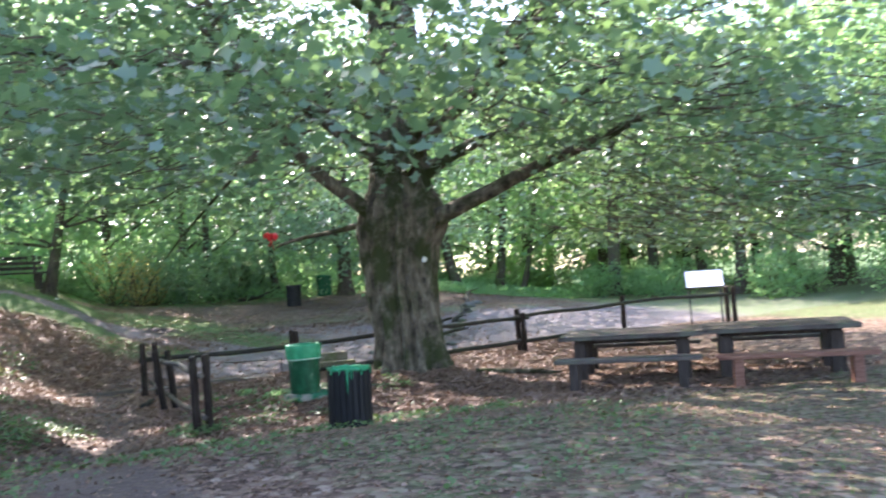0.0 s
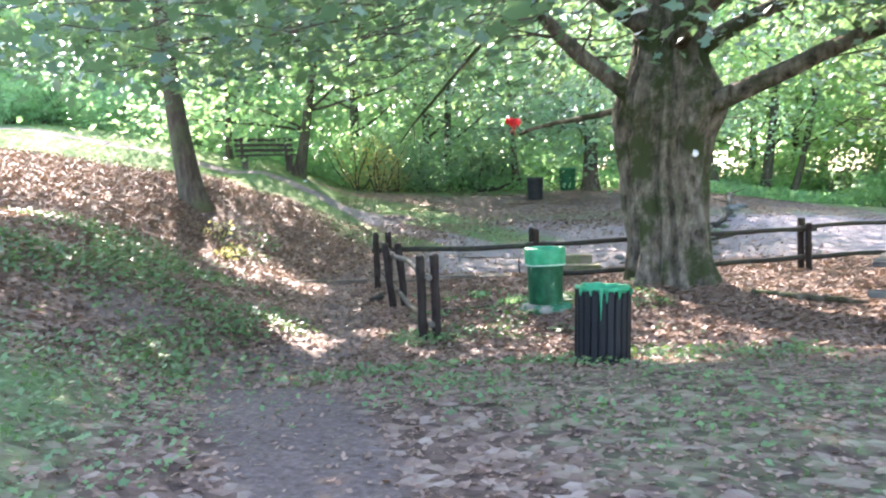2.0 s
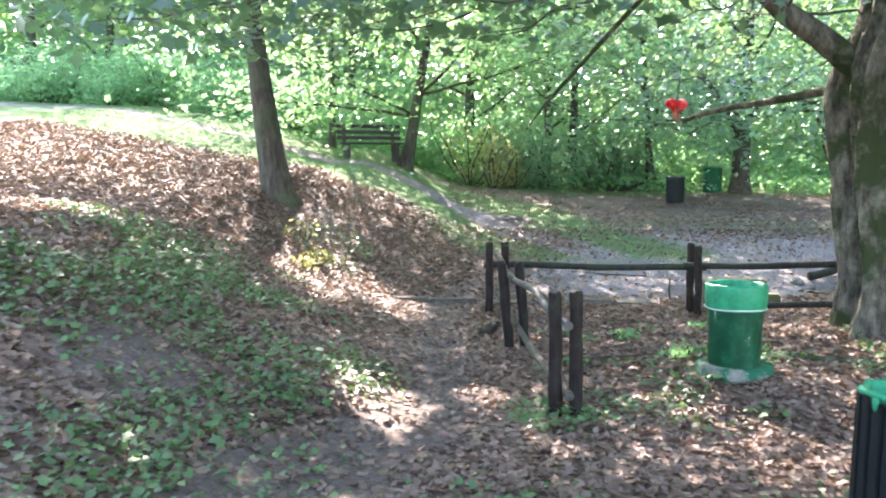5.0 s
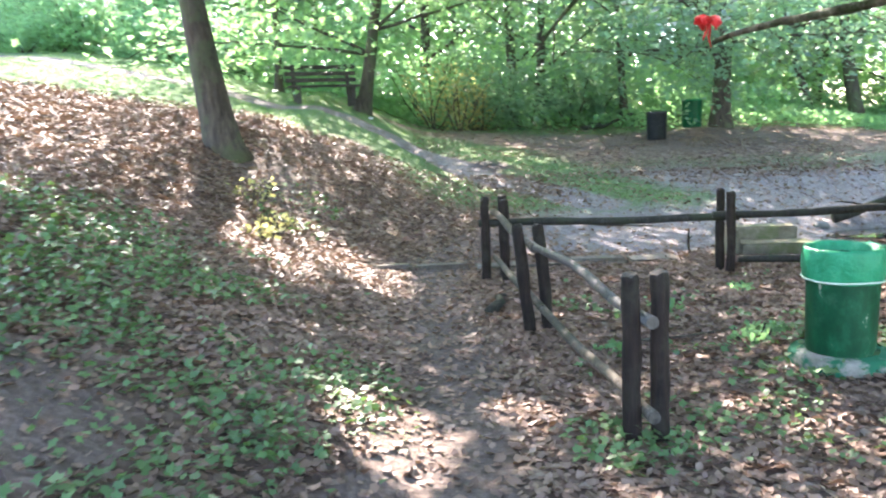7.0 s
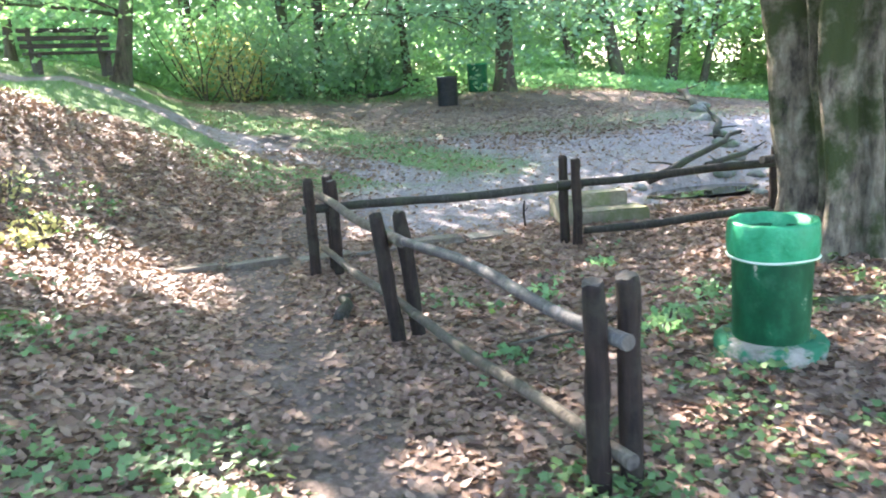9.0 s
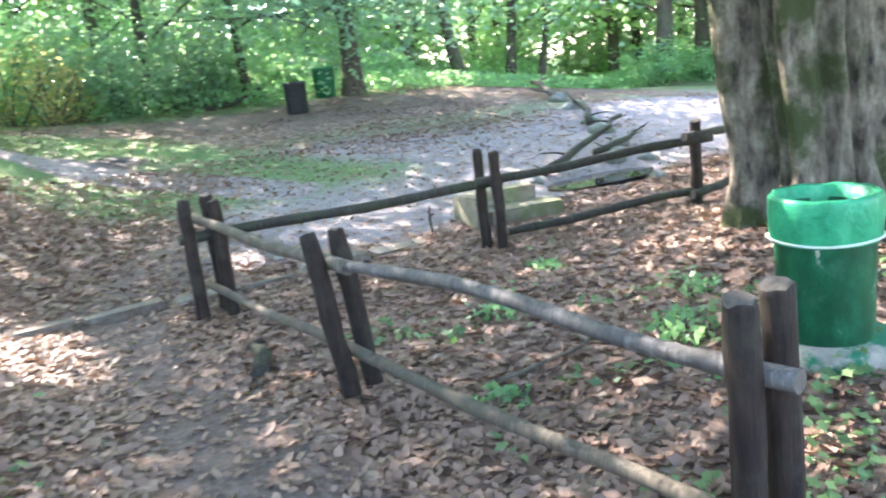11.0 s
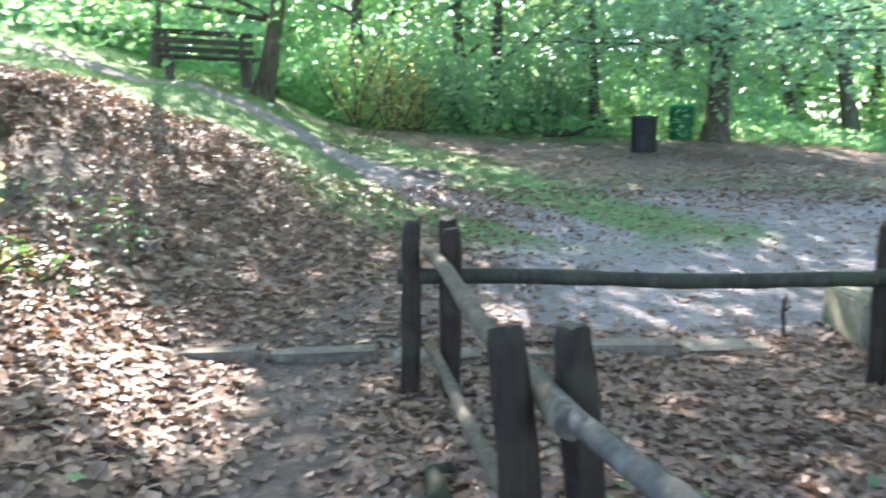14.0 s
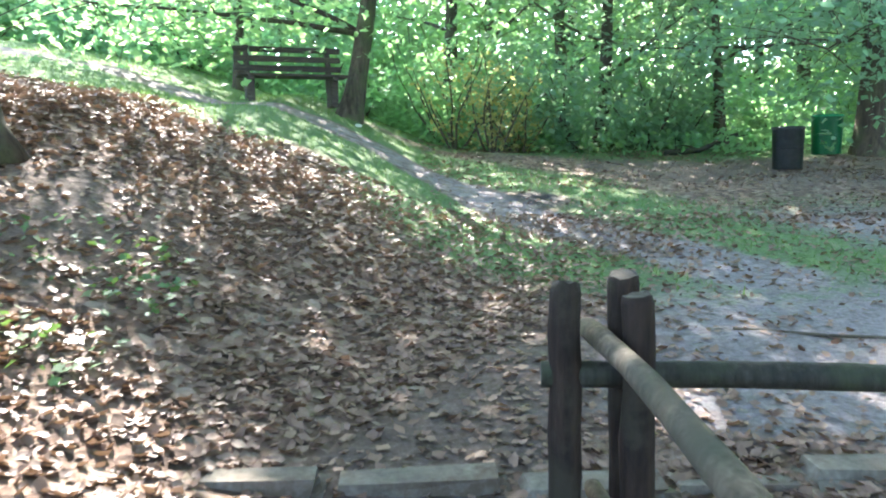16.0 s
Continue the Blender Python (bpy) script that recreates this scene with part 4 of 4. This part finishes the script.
# ---- litter bins ----
def ring_wall(r0, r1, z0, z1, n=40, lip=0.0, wave=0.0, seed=0, rows=8, bulge=0.0):
    """Open cylinder with an inner wall and a rounded lip."""
    g = random.Random(seed)
    ph = [g.uniform(0, 6.28) for _ in range(4)]
    prof = [(r0 + (r1 - r0) * k / rows + bulge * math.sin(math.pi * k / rows), z0 + (z1 - z0) * k / rows) for k in range(rows + 1)]
    prof += [(r1 - lip * 0.3, z1 + lip * 0.5), (r1 - lip, z1 + lip * 0.2), (r1 - lip * 1.2, z1 - 0.1), (r1 - lip * 1.6 - 0.02, z1 - 0.34), (0.01, z1 - 0.4)]
    v, f = [], []
    for i, (r, z) in enumerate(prof):
        for k in range(n):
            w = 2 * math.pi * k / n
            wv = wave * (math.sin(9 * w + ph[0] + 8 * z) + 0.7 * math.sin(17 * w + ph[1] - 11 * z) + 0.6 * math.sin(4 * w + ph[2]))
            v.append((math.cos(w) * (r + wv), math.sin(w) * (r + wv), z + wv * 0.6))
    for i in range(len(prof) - 1):
        for k in range(n):
            k2 = (k + 1) % n
            f.append((i * n + k, i * n + k2, (i + 1) * n + k2, (i + 1) * n + k))
    return v, f


def torus(r, t, z, n=40, m=8, wave=0.0):
    v, f = [], []
    for k in range(n):
        w = 2 * math.pi * k / n
        for j in range(m):
            a = 2 * math.pi * j / m
            rr = r + t * math.cos(a)
            v.append((rr * math.cos(w), rr * math.sin(w), z + t * math.sin(a) + wave * math.sin(3 * w)))
    for k in range(n):
        for j in range(m):
            f.append((k * m + j, ((k + 1) % n) * m + j, ((k + 1) % n) * m + (j + 1) % m, k * m + (j + 1) % m))
    return v, f


def disc(r, z0, z1, n=32, wob=0.02):
    pts = [(0, 0, z0), (0, 0, z0 + 0.01), (0, 0, z1 - 0.02), (0, 0, z1)]
    return tube(pts, [r, r * 1.01, r, r * 0.94], n, wob, 3)


def green_bin(x, y):
    z = h1(x, y)
    t = empty("litter_bin", (x, y, z), 0, label="round green painted litter bin with a green liner, on the leaves", category="litter bin")
    part("base", disc(0.34, -0.05, 0.07), M_BASE, t, "chipped pale concrete base", smooth=True)
    part("drum", ring_wall(0.228, 0.245, 0.06, 0.74, lip=0.02), M_GREEN_WORN, t, smooth=True)
    part("liner", ring_wall(0.26, 0.266, 0.58, 0.80, lip=0.035, wave=0.004, rows=10, bulge=0.008), M_LINER, t, "shiny green plastic liner folded over the rim", smooth=True)
    part("cord", torus(0.269, 0.007, 0.595, wave=0.004), M_LINER_WHITE, t, "white cord", smooth=True)


def slatted_bin(x, y):
    """A drum ringed by dark slats, leaning a little, with a liner folded over the rim."""
    z = h1(x, y)
    t = empty("litter_bin", (x, y, z), 20, label="dark slatted round litter bin with a bright green liner", category="litter bin")
    t.matrix_basis = pose(x, y, z, 0, 2.0, 20)
    part("drum", ring_wall(0.212, 0.222, 0.02, 0.64, lip=0.02), M_BAGBLACK, t, smooth=True)
    for k in range(22):
        a = 360 * k / 22
        s = part("slat", box(0, 0, 0.325, 0.02, 0.058, 0.69, 0.006, 0.002, k), M_SLAT, t)
        s.matrix_basis = pose(0, 0, 0, 0, 0, a) @ pose(0.238, 0, 0.012 * math.sin(k * 2.1))
    part("liner", ring_wall(0.203, 0.244, 0.62, 0.685, lip=0.04, wave=0.007, rows=4), M_LINER, t, "bright green plastic liner", smooth=True)
    for k, (a, ln) in enumerate([(225, 0.26), (236, 0.11), (180, 0.06), (262, 0.07), (300, 0.06), (205, 0.05)]):
        w = radians(a)
        p = [Vector((math.cos(w) * rr, math.sin(w) * rr, zz)) for rr, zz in ((0.242, 0.695), (0.257, 0.68), (0.259, 0.68 - ln * 0.6), (0.257, 0.68 - ln))]
        part("liner_flap", tube(p, [0.016, 0.02, 0.014, 0.005], 6, 0.15, k, True, 0.4), M_LINER, t, smooth=True)


def far_bin(x, y, tall, r, mat, label, lid):
    t = empty("litter_bin", (x, y, h1(x, y)), 15, label=label, category="litter bin")
    part("drum", ring_wall(r * 0.94, r, 0, tall, 28, lip=0.02), mat, t, smooth=True)
    part("rim", torus(r, 0.022, tall - 0.02, 28, 6), lid, t, smooth=True)
    part("hoop", torus(r * 0.98, 0.012, tall * 0.5, 28, 6), mat, t, smooth=True)


green_bin(3.58, 12.06)
slatted_bin(3.05, 8.6)
far_bin(8.05, 27.8, 0.74, 0.27, M_BAGBLACK, "black litter bin at the far edge of the yard", M_STEEL)
far_bin(9.9, 29.9, 0.8, 0.3, M_GREEN, "green litter bin at the far edge of the yard", M_LINER)


# ---- concrete step, puddle, stones, branches ----
step = empty("stone_step", (5.6, 17.05, h1(5.6, 17.05)), -11, label="low two-tier concrete step with a side wall, behind the fence", category="step")
part("lower_tier", box(0.12, 0.02, 0.05, 0.98, 0.44, 0.2, 0.02, 0.006, 1), M_STONE, step)
part("upper_tier", box(0.06, 0.37, 0.12, 0.86, 0.26, 0.4, 0.02, 0.006, 2), M_STONE, step)
part("side_wall", box(-0.45, 0.15, 0.12, 0.15, 0.7, 0.42, 0.03, 0.01, 3), M_STONE, step)

wv, wf = [(0, 0, 0)], []
for k in range(40):
    w = 2 * math.pi * k / 40
    wv.append((1.15 * math.cos(w) * (1 + 0.06 * math.sin(3 * w)), 0.5 * math.sin(w) * (1 + 0.08 * math.sin(4 * w)), 0))
    wf.append((0, k + 1, (k + 1) % 40 + 1))
pud = part("puddle", (wv, wf), M_WATER)
pud.matrix_basis = pose(8.0, 18.0, -0.088)
tagged(pud, "still puddle mirroring the bright sky on the path", "puddle", kind="structure")


def stone(x, y, s, seed):
    bm = bmesh.new()
    bmesh.ops.create_icosphere(bm, subdivisions=2, radius=1)
    for v in bm.verts:
        v.co *= 1 + 0.35 * noise.noise(v.co * 1.3 + Vector((seed, 0, 0)))
        v.co = Vector((v.co.x * s, v.co.y * s * 0.8, v.co.z * s * 0.5))
    ob = part("stone", bm, M_ROCK, smooth=True)
    ob.matrix_basis = pose(x, y, h1(x, y) + s * 0.1, 0, 0, seed * 50)
    tagged(ob, "grey weathered stone lying by the puddle", "stone", "stones by the puddle")


for i, (x, y, s) in enumerate([(8.9, 18.5, 0.22), (9.3, 18.2, 0.16), (9.2, 18.9, 0.26), (7.2, 18.4, 0.14), (9.9, 19.3, 0.2), (10.6, 20.4, 0.26), (11.2, 21.2, 0.2), (12.4, 23.0, 0.24), (13.2, 24.3, 0.28), (13.9, 25.0, 0.22), (8.6, 17.4, 0.15)]):
    stone(x, y, s, i + 1)


def branch(points, r, label, mat=M_RAIL_DARK, twigs=3, seed=0):
    t = empty("fallen_branch", (points[0][0], points[0][1], h1(points[0][0], points[0][1])), label=label, category="branch")
    o = Vector((points[0][0], points[0][1], h1(points[0][0], points[0][1])))
    pts = [Vector((x, y, h1(x, y) + z)) - o for x, y, z in points]
    fine = []
    for a, b in zip(pts, pts[1:]):
        fine += [a.lerp(b, u) for u in (0, 0.33, 0.66)]
    fine.append(pts[-1])
    n = len(fine)
    g = random.Random(seed)
    fine = [p + Vector((g.uniform(-1, 1), g.uniform(-1, 1), 0)) * r * 0.6 for p in fine]
    part("stem", tube(fine, [r * (1 - 0.6 * i / n) for i in range(n)], 8, 0.12, seed), mat, t, smooth=True)
    for k in range(twigs):
        p = fine[int(n * (k + 1) / (twigs + 1))]
        tp, tr = limb(p, (g.uniform(-1, 1), g.uniform(-1, 1), 0.25), 0.5, r * 0.35, r * 0.1, seed + k, 5, 0.25)
        part("twig", tube(tp, tr, 5), mat, t, smooth=True)


branch([(7.5, 18.5, 0.08), (8.4, 18.7, 0.25), (9.3, 19.0, 0.42), (9.9, 19.3, 0.48)], 0.075, "mossy dead log lying across the puddle's edge", seed=1)
branch([(8.8, 18.8, 0.1), (9.7, 18.9, 0.2), (10.6, 19.6, 0.12)], 0.06, "short dark log beside the puddle", seed=2)
branch([(10.8, 20.8, 0.1), (11.8, 22.0, 0.25), (12.6, 23.2, 0.1)], 0.08, "broken branch lying on the path", seed=3)
branch([(13.2, 24.4, 0.1), (13.9, 25.6, 0.3), (14.3, 26.4, 0.3)], 0.1, "pale dead branch on the far verge", M_RAIL, seed=4)
branch([(3.4, 19.1, 0.0), (4.0, 18.95, 0.02), (4.7, 18.85, 0.01)], 0.018, "thin dark stick lying on the grey path", M_TWIG, 0, 5)
branch([(6.6, 30.2, 0.05), (7.3, 30.0, 0.12), (8.3, 30.6, 0.4)], 0.07, "dead branch lying by the far bins", M_RAIL_DARK, 3, 6)
branch([(2.4, 13.4, 0.02), (3.0, 13.35, 0.03), (3.5, 13.5, 0.02)], 0.015, "thin twig lying on dead leaves", M_TWIG, 2, 7)
branch([(5.2, 12.5, 0.0), (4.5, 12.75, 0.03), (3.6, 13.2, 0.0)], 0.05, "exposed tree root among the leaves", M_BARK, 1, 8)
branch([(6.9, 12.6, 0.02), (7.6, 12.0, 0.05), (8.2, 11.8, 0.0)], 0.06, "exposed tree root among the leaves", M_BARK, 1, 9)
branch([(1.45, 14.7, 0.0), (1.6, 15.0, 0.03), (1.68, 15.3, 0.02)], 0.07, "short mossy log by the fence", M_RAIL_DARK, 0, 10)


stake = empty("wooden_stake", (4.62, 17.3, h1(4.62, 17.3)), label="short thin dark stake beside the concrete step", category="stake")
part("shaft", tube(bowed((0, 0, -0.08), (0.02, 0.01, 0.34), 6, 0.02, 3), [0.016, 0.015, 0.014, 0.014, 0.012, 0.008], 7, 0.12, 4), M_POST, stake, smooth=True)
part("stub", tube([(0.005, 0, 0.2), (0.05, -0.02, 0.25)], [0.009, 0.005], 5), M_POST, stake, smooth=True)


# ---- picnic tables and benches ----
def plank_set(parent, name, mat, length, width, z, thick, planks, y0=0.0, seed=0):
    w = width / planks
    for k in range(planks):
        part(name, box(0, y0 + (k - (planks - 1) / 2) * w, z, length + 0.02 * ((k * 7 + seed) % 3), w - 0.012, thick, 0.008, 0.003, seed + k), mat, parent)


def picnic_table(x, y, rz, length):
    t = empty("picnic_table", (x, y, h1(x, y)), rz, label="heavy dark wooden picnic table with a grey plank top", category="table", group="picnic tables")
    plank_set(t, "top_plank", M_TABLE, length, 1.4, 0.72, 0.07, 6, seed=1)
    part("apron", box(0, 0, 0.645, length * 0.8, 0.9, 0.07, 0.008), M_TABLE_LEG, t)
    for sx in (-1, 1):
        for sy in (-1, 1):
            part("leg", box(sx * length * 0.36, sy * 0.42, 0.28, 0.2, 0.16, 0.72, 0.015, 0.006, sx + sy), M_TABLE_LEG, t)


def plank_bench(x, y, rz, length, mat, label):
    t = empty("plank_bench", (x, y, h1(x, y)), rz, label=label, category="bench", group="picnic benches")
    plank_set(t, "seat_plank", mat, length, 0.32, 0.42, 0.06, 2, seed=4)
    for sx in (-1, 1):
        part("leg", box(sx * length * 0.37, 0, 0.17, 0.14, 0.26, 0.48, 0.012, 0.005, sx), M_TABLE_LEG if mat is not M_REDWOOD else M_REDWOOD, t)


TA = -44.0
tdir = Vector((math.cos(radians(TA)), math.sin(radians(TA)), 0))
tback = Vector((-tdir.y, tdir.x, 0))
corner = Vector((7.45, 10.75, 0))
for k, (s0, ln) in enumerate(((0.0, 2.25), (2.27, 2.2))):
    c = corner + tdir * (s0 + ln / 2) + tback * 0.7
    picnic_table(c.x, c.y, TA, ln)
    for off, mat, lab in ((-0.7, M_TABLE if k == 0 else M_REDWOOD, "grey plank bench beside the picnic table" if k == 0 else "reddish plank bench beside the picnic table"), (1.95, M_TABLE, "grey plank bench behind the picnic table")):
        b = corner + tdir * (s0 + ln / 2 + (0.1 if k else 0)) + tback * off
        plank_bench(b.x, b.y, TA, ln - 0.1, mat, lab)


def park_bench(x, y, rz):
    t = empty("park_bench", (x, y, h1(x, y)), rz, label="dark wooden park bench with wide back slats on the grass", category="bench")
    for k in range(3):
        part("back_slat", box(0, 0.26 + 0.05 * k, 0.6 + 0.17 * k, 1.9, 0.045, 0.1, 0.01, 0.004, k), M_BENCH, t)
    for k in range(3):
        part("seat_slat", box(0, -0.26 + 0.16 * k, 0.43, 1.9, 0.14, 0.05, 0.01, 0.004, k + 5), M_BENCH, t)
    for sx in (-0.72, 0.72):
        part("back_post", tube([(sx, 0.24, 0.2), (sx, 0.3, 0.6), (sx, 0.41, 1.0)], [0.06, 0.055, 0.05], 8, 0.04), M_BENCH, t)
        part("leg", box(sx, -0.02, 0.15, 0.13, 0.4, 0.5, 0.015, 0.005, 3), M_BENCH, t)
        part("bearer", box(sx, -0.04, 0.375, 0.1, 0.62, 0.06, 0.01, 0.004, 4), M_BENCH, t)


park_bench(-0.75, 28.1, 17)

# ---- information board ----
sign = empty("information_board", (16.7, 16.7, h1(16.7, 16.7)), -42, label="pale slanted information board on dark steel legs", category="sign")
panel = part("panel", box(0, 0, 0, 1.0, 0.7, 0.03, 0.006), M_SIGN, sign)
panel.matrix_basis = pose(0, 0, 1.28, 40, 0, 0)
fr = [((0, 0.36, 0), (1.06, 0.03, 0.045)), ((0, -0.36, 0), (1.06, 0.03, 0.045)), ((0.515, 0, 0), (0.03, 0.7, 0.045)), ((-0.515, 0, 0), (0.03, 0.7, 0.045))]
for c, s in fr:
    f1 = part("frame_bar", box(*c, *s, 0.005), M_STEEL, sign)
    f1.matrix_basis = pose(0, 0, 1.28, 40, 0, 0)
for k in range(6):
    ink = part("text_line", box(-0.12 if k else -0.2, 0.22 - 0.085 * k, 0.0175, 0.55 - 0.05 * (k % 3), 0.018, 0.004, 0.001), M_INK, sign)
    ink.matrix_basis = pose(0, 0, 1.28, 40, 0, 0)
for sx in (-0.42, 0.42):
    part("leg", box(sx, 0.12, 0.62, 0.05, 0.05, 1.4, 0.006), M_STEEL, sign)

# ---- red ribbon on the low bough, white blaze on the trunk ----
rib = empty("red_ribbon", (4.16, 15.7, 2.75), label="bright red plastic ribbon hanging from a low bough", category="ribbon")
part("bow", join(*[tube(bowed((0, 0, 0.08), (0.13 * math.cos(a), 0.13 * math.sin(a), 0.1 * math.sin(2.3 * a)), 6, 0.05, int(a * 10)), [0.02, 0.05, 0.065, 0.06, 0.035, 0.01], 6, 0.2, int(a * 7), True, 0.45) for a in (0.3, 1.6, 2.9, 4.1, 5.2)]), M_RED, rib, smooth=True)
part("tail", join(*[tube(bowed((0, 0, 0.06), (0.05 * s, 0.02, -0.2 - 0.04 * s), 6, 0.03, s + 3), [0.03, 0.035, 0.035, 0.03, 0.025, 0.012], 5, 0.1, s, True, 0.3) for s in (-1, 1)]), M_RED, rib, smooth=True)
part("cord", tube([(0, 0, 0.05), (0.03, 0, 0.3), (0.05, 0.02, 0.55)], [0.006, 0.006, 0.006], 4), M_TWIG, rib)
bl = part("blaze", disc(0.05, -0.03, 0.004, 14, 0.22), M_WHITE, smooth=True)
skin = BVHTree.FromPolygons([v.co + Vector(old_tree.matrix_basis.translation) for v in old_trunk.data.vertices], [tuple(p.vertices) for p in old_trunk.data.polygons])
spot = skin.ray_cast(Vector((3.0, 5.0, 2.0)), Vector((3.2, 7.93, 0.07)).normalized())[0]
bl.matrix_basis = look(spot, (3.0, 5.0, 2.0))
tagged(bl, "white painted trail mark on the old trunk", "trail mark")
nut = part("paper_scrap", box(0, 0, 0.03, 0.12, 0.09, 0.05, 0.015, 0.01, 4), M_WHITE)
nut.matrix_basis = pose(0.41, 27.9, h1(0.41, 27.9), 0, 0, 30)
tagged(nut, "crumpled white paper scrap on the grass", "litter")

# ---- ground cover: dead leaves, ivy, grass ----


def spread(n, x0, x1, y0, y1, seed):
    g = np.random.default_rng(seed)
    return g.uniform(x0, x1, n), g.uniform(y0, y1, n), g


def patches(x, y, s, ph):
    """Smooth random patches between 0 and 1."""
    out, amp = np.zeros(np.shape(x)), 0.0
    for o, (f, a) in enumerate(((0.5, 0.6), (1.2, 0.4))):
        u, v = (x * 0.8 + y * 0.6) * s * f + 7 * ph, (y * 0.8 - x * 0.6) * s * f + 3 * ph
        iu, iv = np.floor(u), np.floor(v)
        fu, fv = ss(0, 1, u - iu), ss(0, 1, v - iv)

        def cell(p, q):
            w = np.sin(p * 127.1 + q * 311.7 + 17 * o) * 43758.5453
            return w - np.floor(w)
        out += a * ((cell(iu, iv) * (1 - fu) + cell(iu + 1, iv) * fu) * (1 - fv) + (cell(iu, iv + 1) * (1 - fu) + cell(iu + 1, iv + 1) * fu) * fv)
        amp += a
    return out / amp


def stuff(name, kind, x, y, dz, sizes, tilt, mat, label, cat, seed):
    z = height(x, y) + dz
    tagged(new(name, scatter_mesh(name, kind, np.stack([x, y, z], -1), sizes, tilt, mat, seed=seed)), label, cat, kind="stuff")


# dead leaves, thick inside the fence and on the bank
x, y, g = spread(270000, -8, 12, 3, 23.4, 1)
tf, gv, so = covers(x, y)
dens = np.clip(1.0 - 0.8 * tf, 0.05, 1) * (1 - 0.93 * gv) * (1 - 0.8 * so)
dens = dens * np.where(y < 9.5, 0.6, 1) * (0.55 + 0.45 * patches(x, y, 1.9, 0.4)) * np.where((x > 7) & (y < 13), 0.5, 1)
dens = np.maximum(dens, 0.05 * (1 - gv) + 0.035)
k = g.random(len(x)) < dens
x, y = x[k], y[k]
stuff("fallen_leaves", CURLED_LEAF, x, y, 0.008, g.uniform(0.04, 0.095, len(x)) * np.where(y < 8, 0.55, 1), 0.32, M_DEAD, "thick layer of curled brown fallen leaves", "fallen leaves", 2)

# a thin scatter on the yard beyond the fence
x, y, g = spread(90000, 1.5, 18, 17.3, 31, 21)
tf, gv, so = covers(x, y)
k = g.random(len(x)) < 0.05 + 0.4 * ss(0.35, 0.65, patches(x, y, 1.5, 2.7)) * ss(19.5, 24, y) + 0.35 * ss(19.2, 17.6, y) * ss(4.2, 2.2, x)
x, y = x[k], y[k]
stuff("scattered_leaves", CURLED_LEAF, x, y, 0.005, g.uniform(0.03, 0.075, len(x)), 0.25, M_DEAD, "brown leaves scattered thinly over the grey yard", "fallen leaves", 22)

# low green plants on the bank and by the fence
x, y, g = spread(100000, -6, 5.5, 4, 20, 3)
tf, gv, so = covers(x, y)
dens = 0.95 * ss(0.36, 0.56, patches(x, y, 1.3, 1.1)) * ss(0.5, -0.1, x) * ss(16, 13.5, y) * (1 - 0.55 * ss(9, 7.5, y))
dens = np.maximum(dens, 0.45 * ss(0.6, 0.75, patches(x, y, 2.3, 2.1)) * ss(1.5, 2.2, x) * ss(16, 15, y) * ss(10, 11, y))
dens = np.maximum(dens, 0.9 * ss(0.5, 0.2, np.hypot(x - 1.75, y - 11.2)))
dens = np.maximum(dens, 0.4 * ss(0.42, 0.7, patches(x, y, 1.9, 3.0)) * ss(9.8, 8.6, y))
dens = np.maximum(dens, 0.75 * ss(0.38, 0.55, patches(x, y, 2.6, 1.7)) * ss(1.0, 0.5, np.hypot((x + 0.75) / 0.8, (y - 18.4) / 1.4)))
dens = np.maximum(dens, 0.95 * ss(0.3, 0.5, patches(x, y, 1.8, 0.2)) * ss(1.5, 0.8, np.hypot((x + 0.75) / 1.0, (y - 12.0) / 1.7)))
k = g.random(len(x)) < dens * (1 - gv) * (1 - 0.9 * so)
x, y = x[k], y[k]
stuff("ground_ivy", LOBED_LEAF, x, y, g.uniform(0.02, 0.1, len(x)), g.uniform(0.04, 0.08, len(x)) * np.where(y < 8.5, 0.7, 1), 0.4, M_IVY, "low green leafy plants among dead leaves", "ground plants", 4)

# grass by the trail, on the lawn and on the near hump
x, y, g = spread(240000, -9, 14, 2.5, 33, 5)
tf, gv, so = covers(x, y)
k = g.random(len(x)) < np.clip(tf - 0.25, 0, 1) * np.where(y < 9.5, 1.0, 1) * (0.35 + 0.65 * patches(x, y, 2.6, 0.9))
x, y = x[k], y[k]
stuff("grass", BLADE, x, y, -0.01, g.uniform(0.05, 0.13, len(x)) * np.where(y > 22, 0.75, 0.8), 0.35, M_GRASS, "short green grass beside the trail and path", "grass", 6)

# taller weeds under the wood's edge
x, y, g = spread(60000, -18, 34, 29.5, 42, 7)
k = (g.random(len(x)) < 0.3 + 0.7 * patches(x, y, 1.1, 0.3)) & (y > 30.5 - 0.1 * x + 1.5 * (x < 2))
x, y = x[k], y[k]
stuff("weeds", QUAD_LEAF, x, y, g.uniform(0.02, 0.45, len(x)), g.uniform(0.1, 0.22, len(x)), 0.7, M_LEAF_SHRUB, "knee-high green weeds at the wood's edge", "weeds", 8)

# yellow-green saplings on the bank and by the fence
for i, (x, y, s) in enumerate([(-1.3, 18.0, 0.35), (-0.95, 17.2, 0.25), (-1.0, 16.4, 0.2), (3.2, 14.3, 0.14), (3.6, 13.0, 0.12), (3.3, 12.75, 0.14), (4.3, 13.4, 0.12), (4.3, 15.0, 0.1), (2.3, 13.2, 0.09)]):
    shrub(x, y, s, s * 1.2, 90 if i > 2 else 50, 0.08, M_LEAF_SHRUB if i > 2 else M_LEAF_YELLOW, 700 + i, "small bright green seedling in dead leaves")
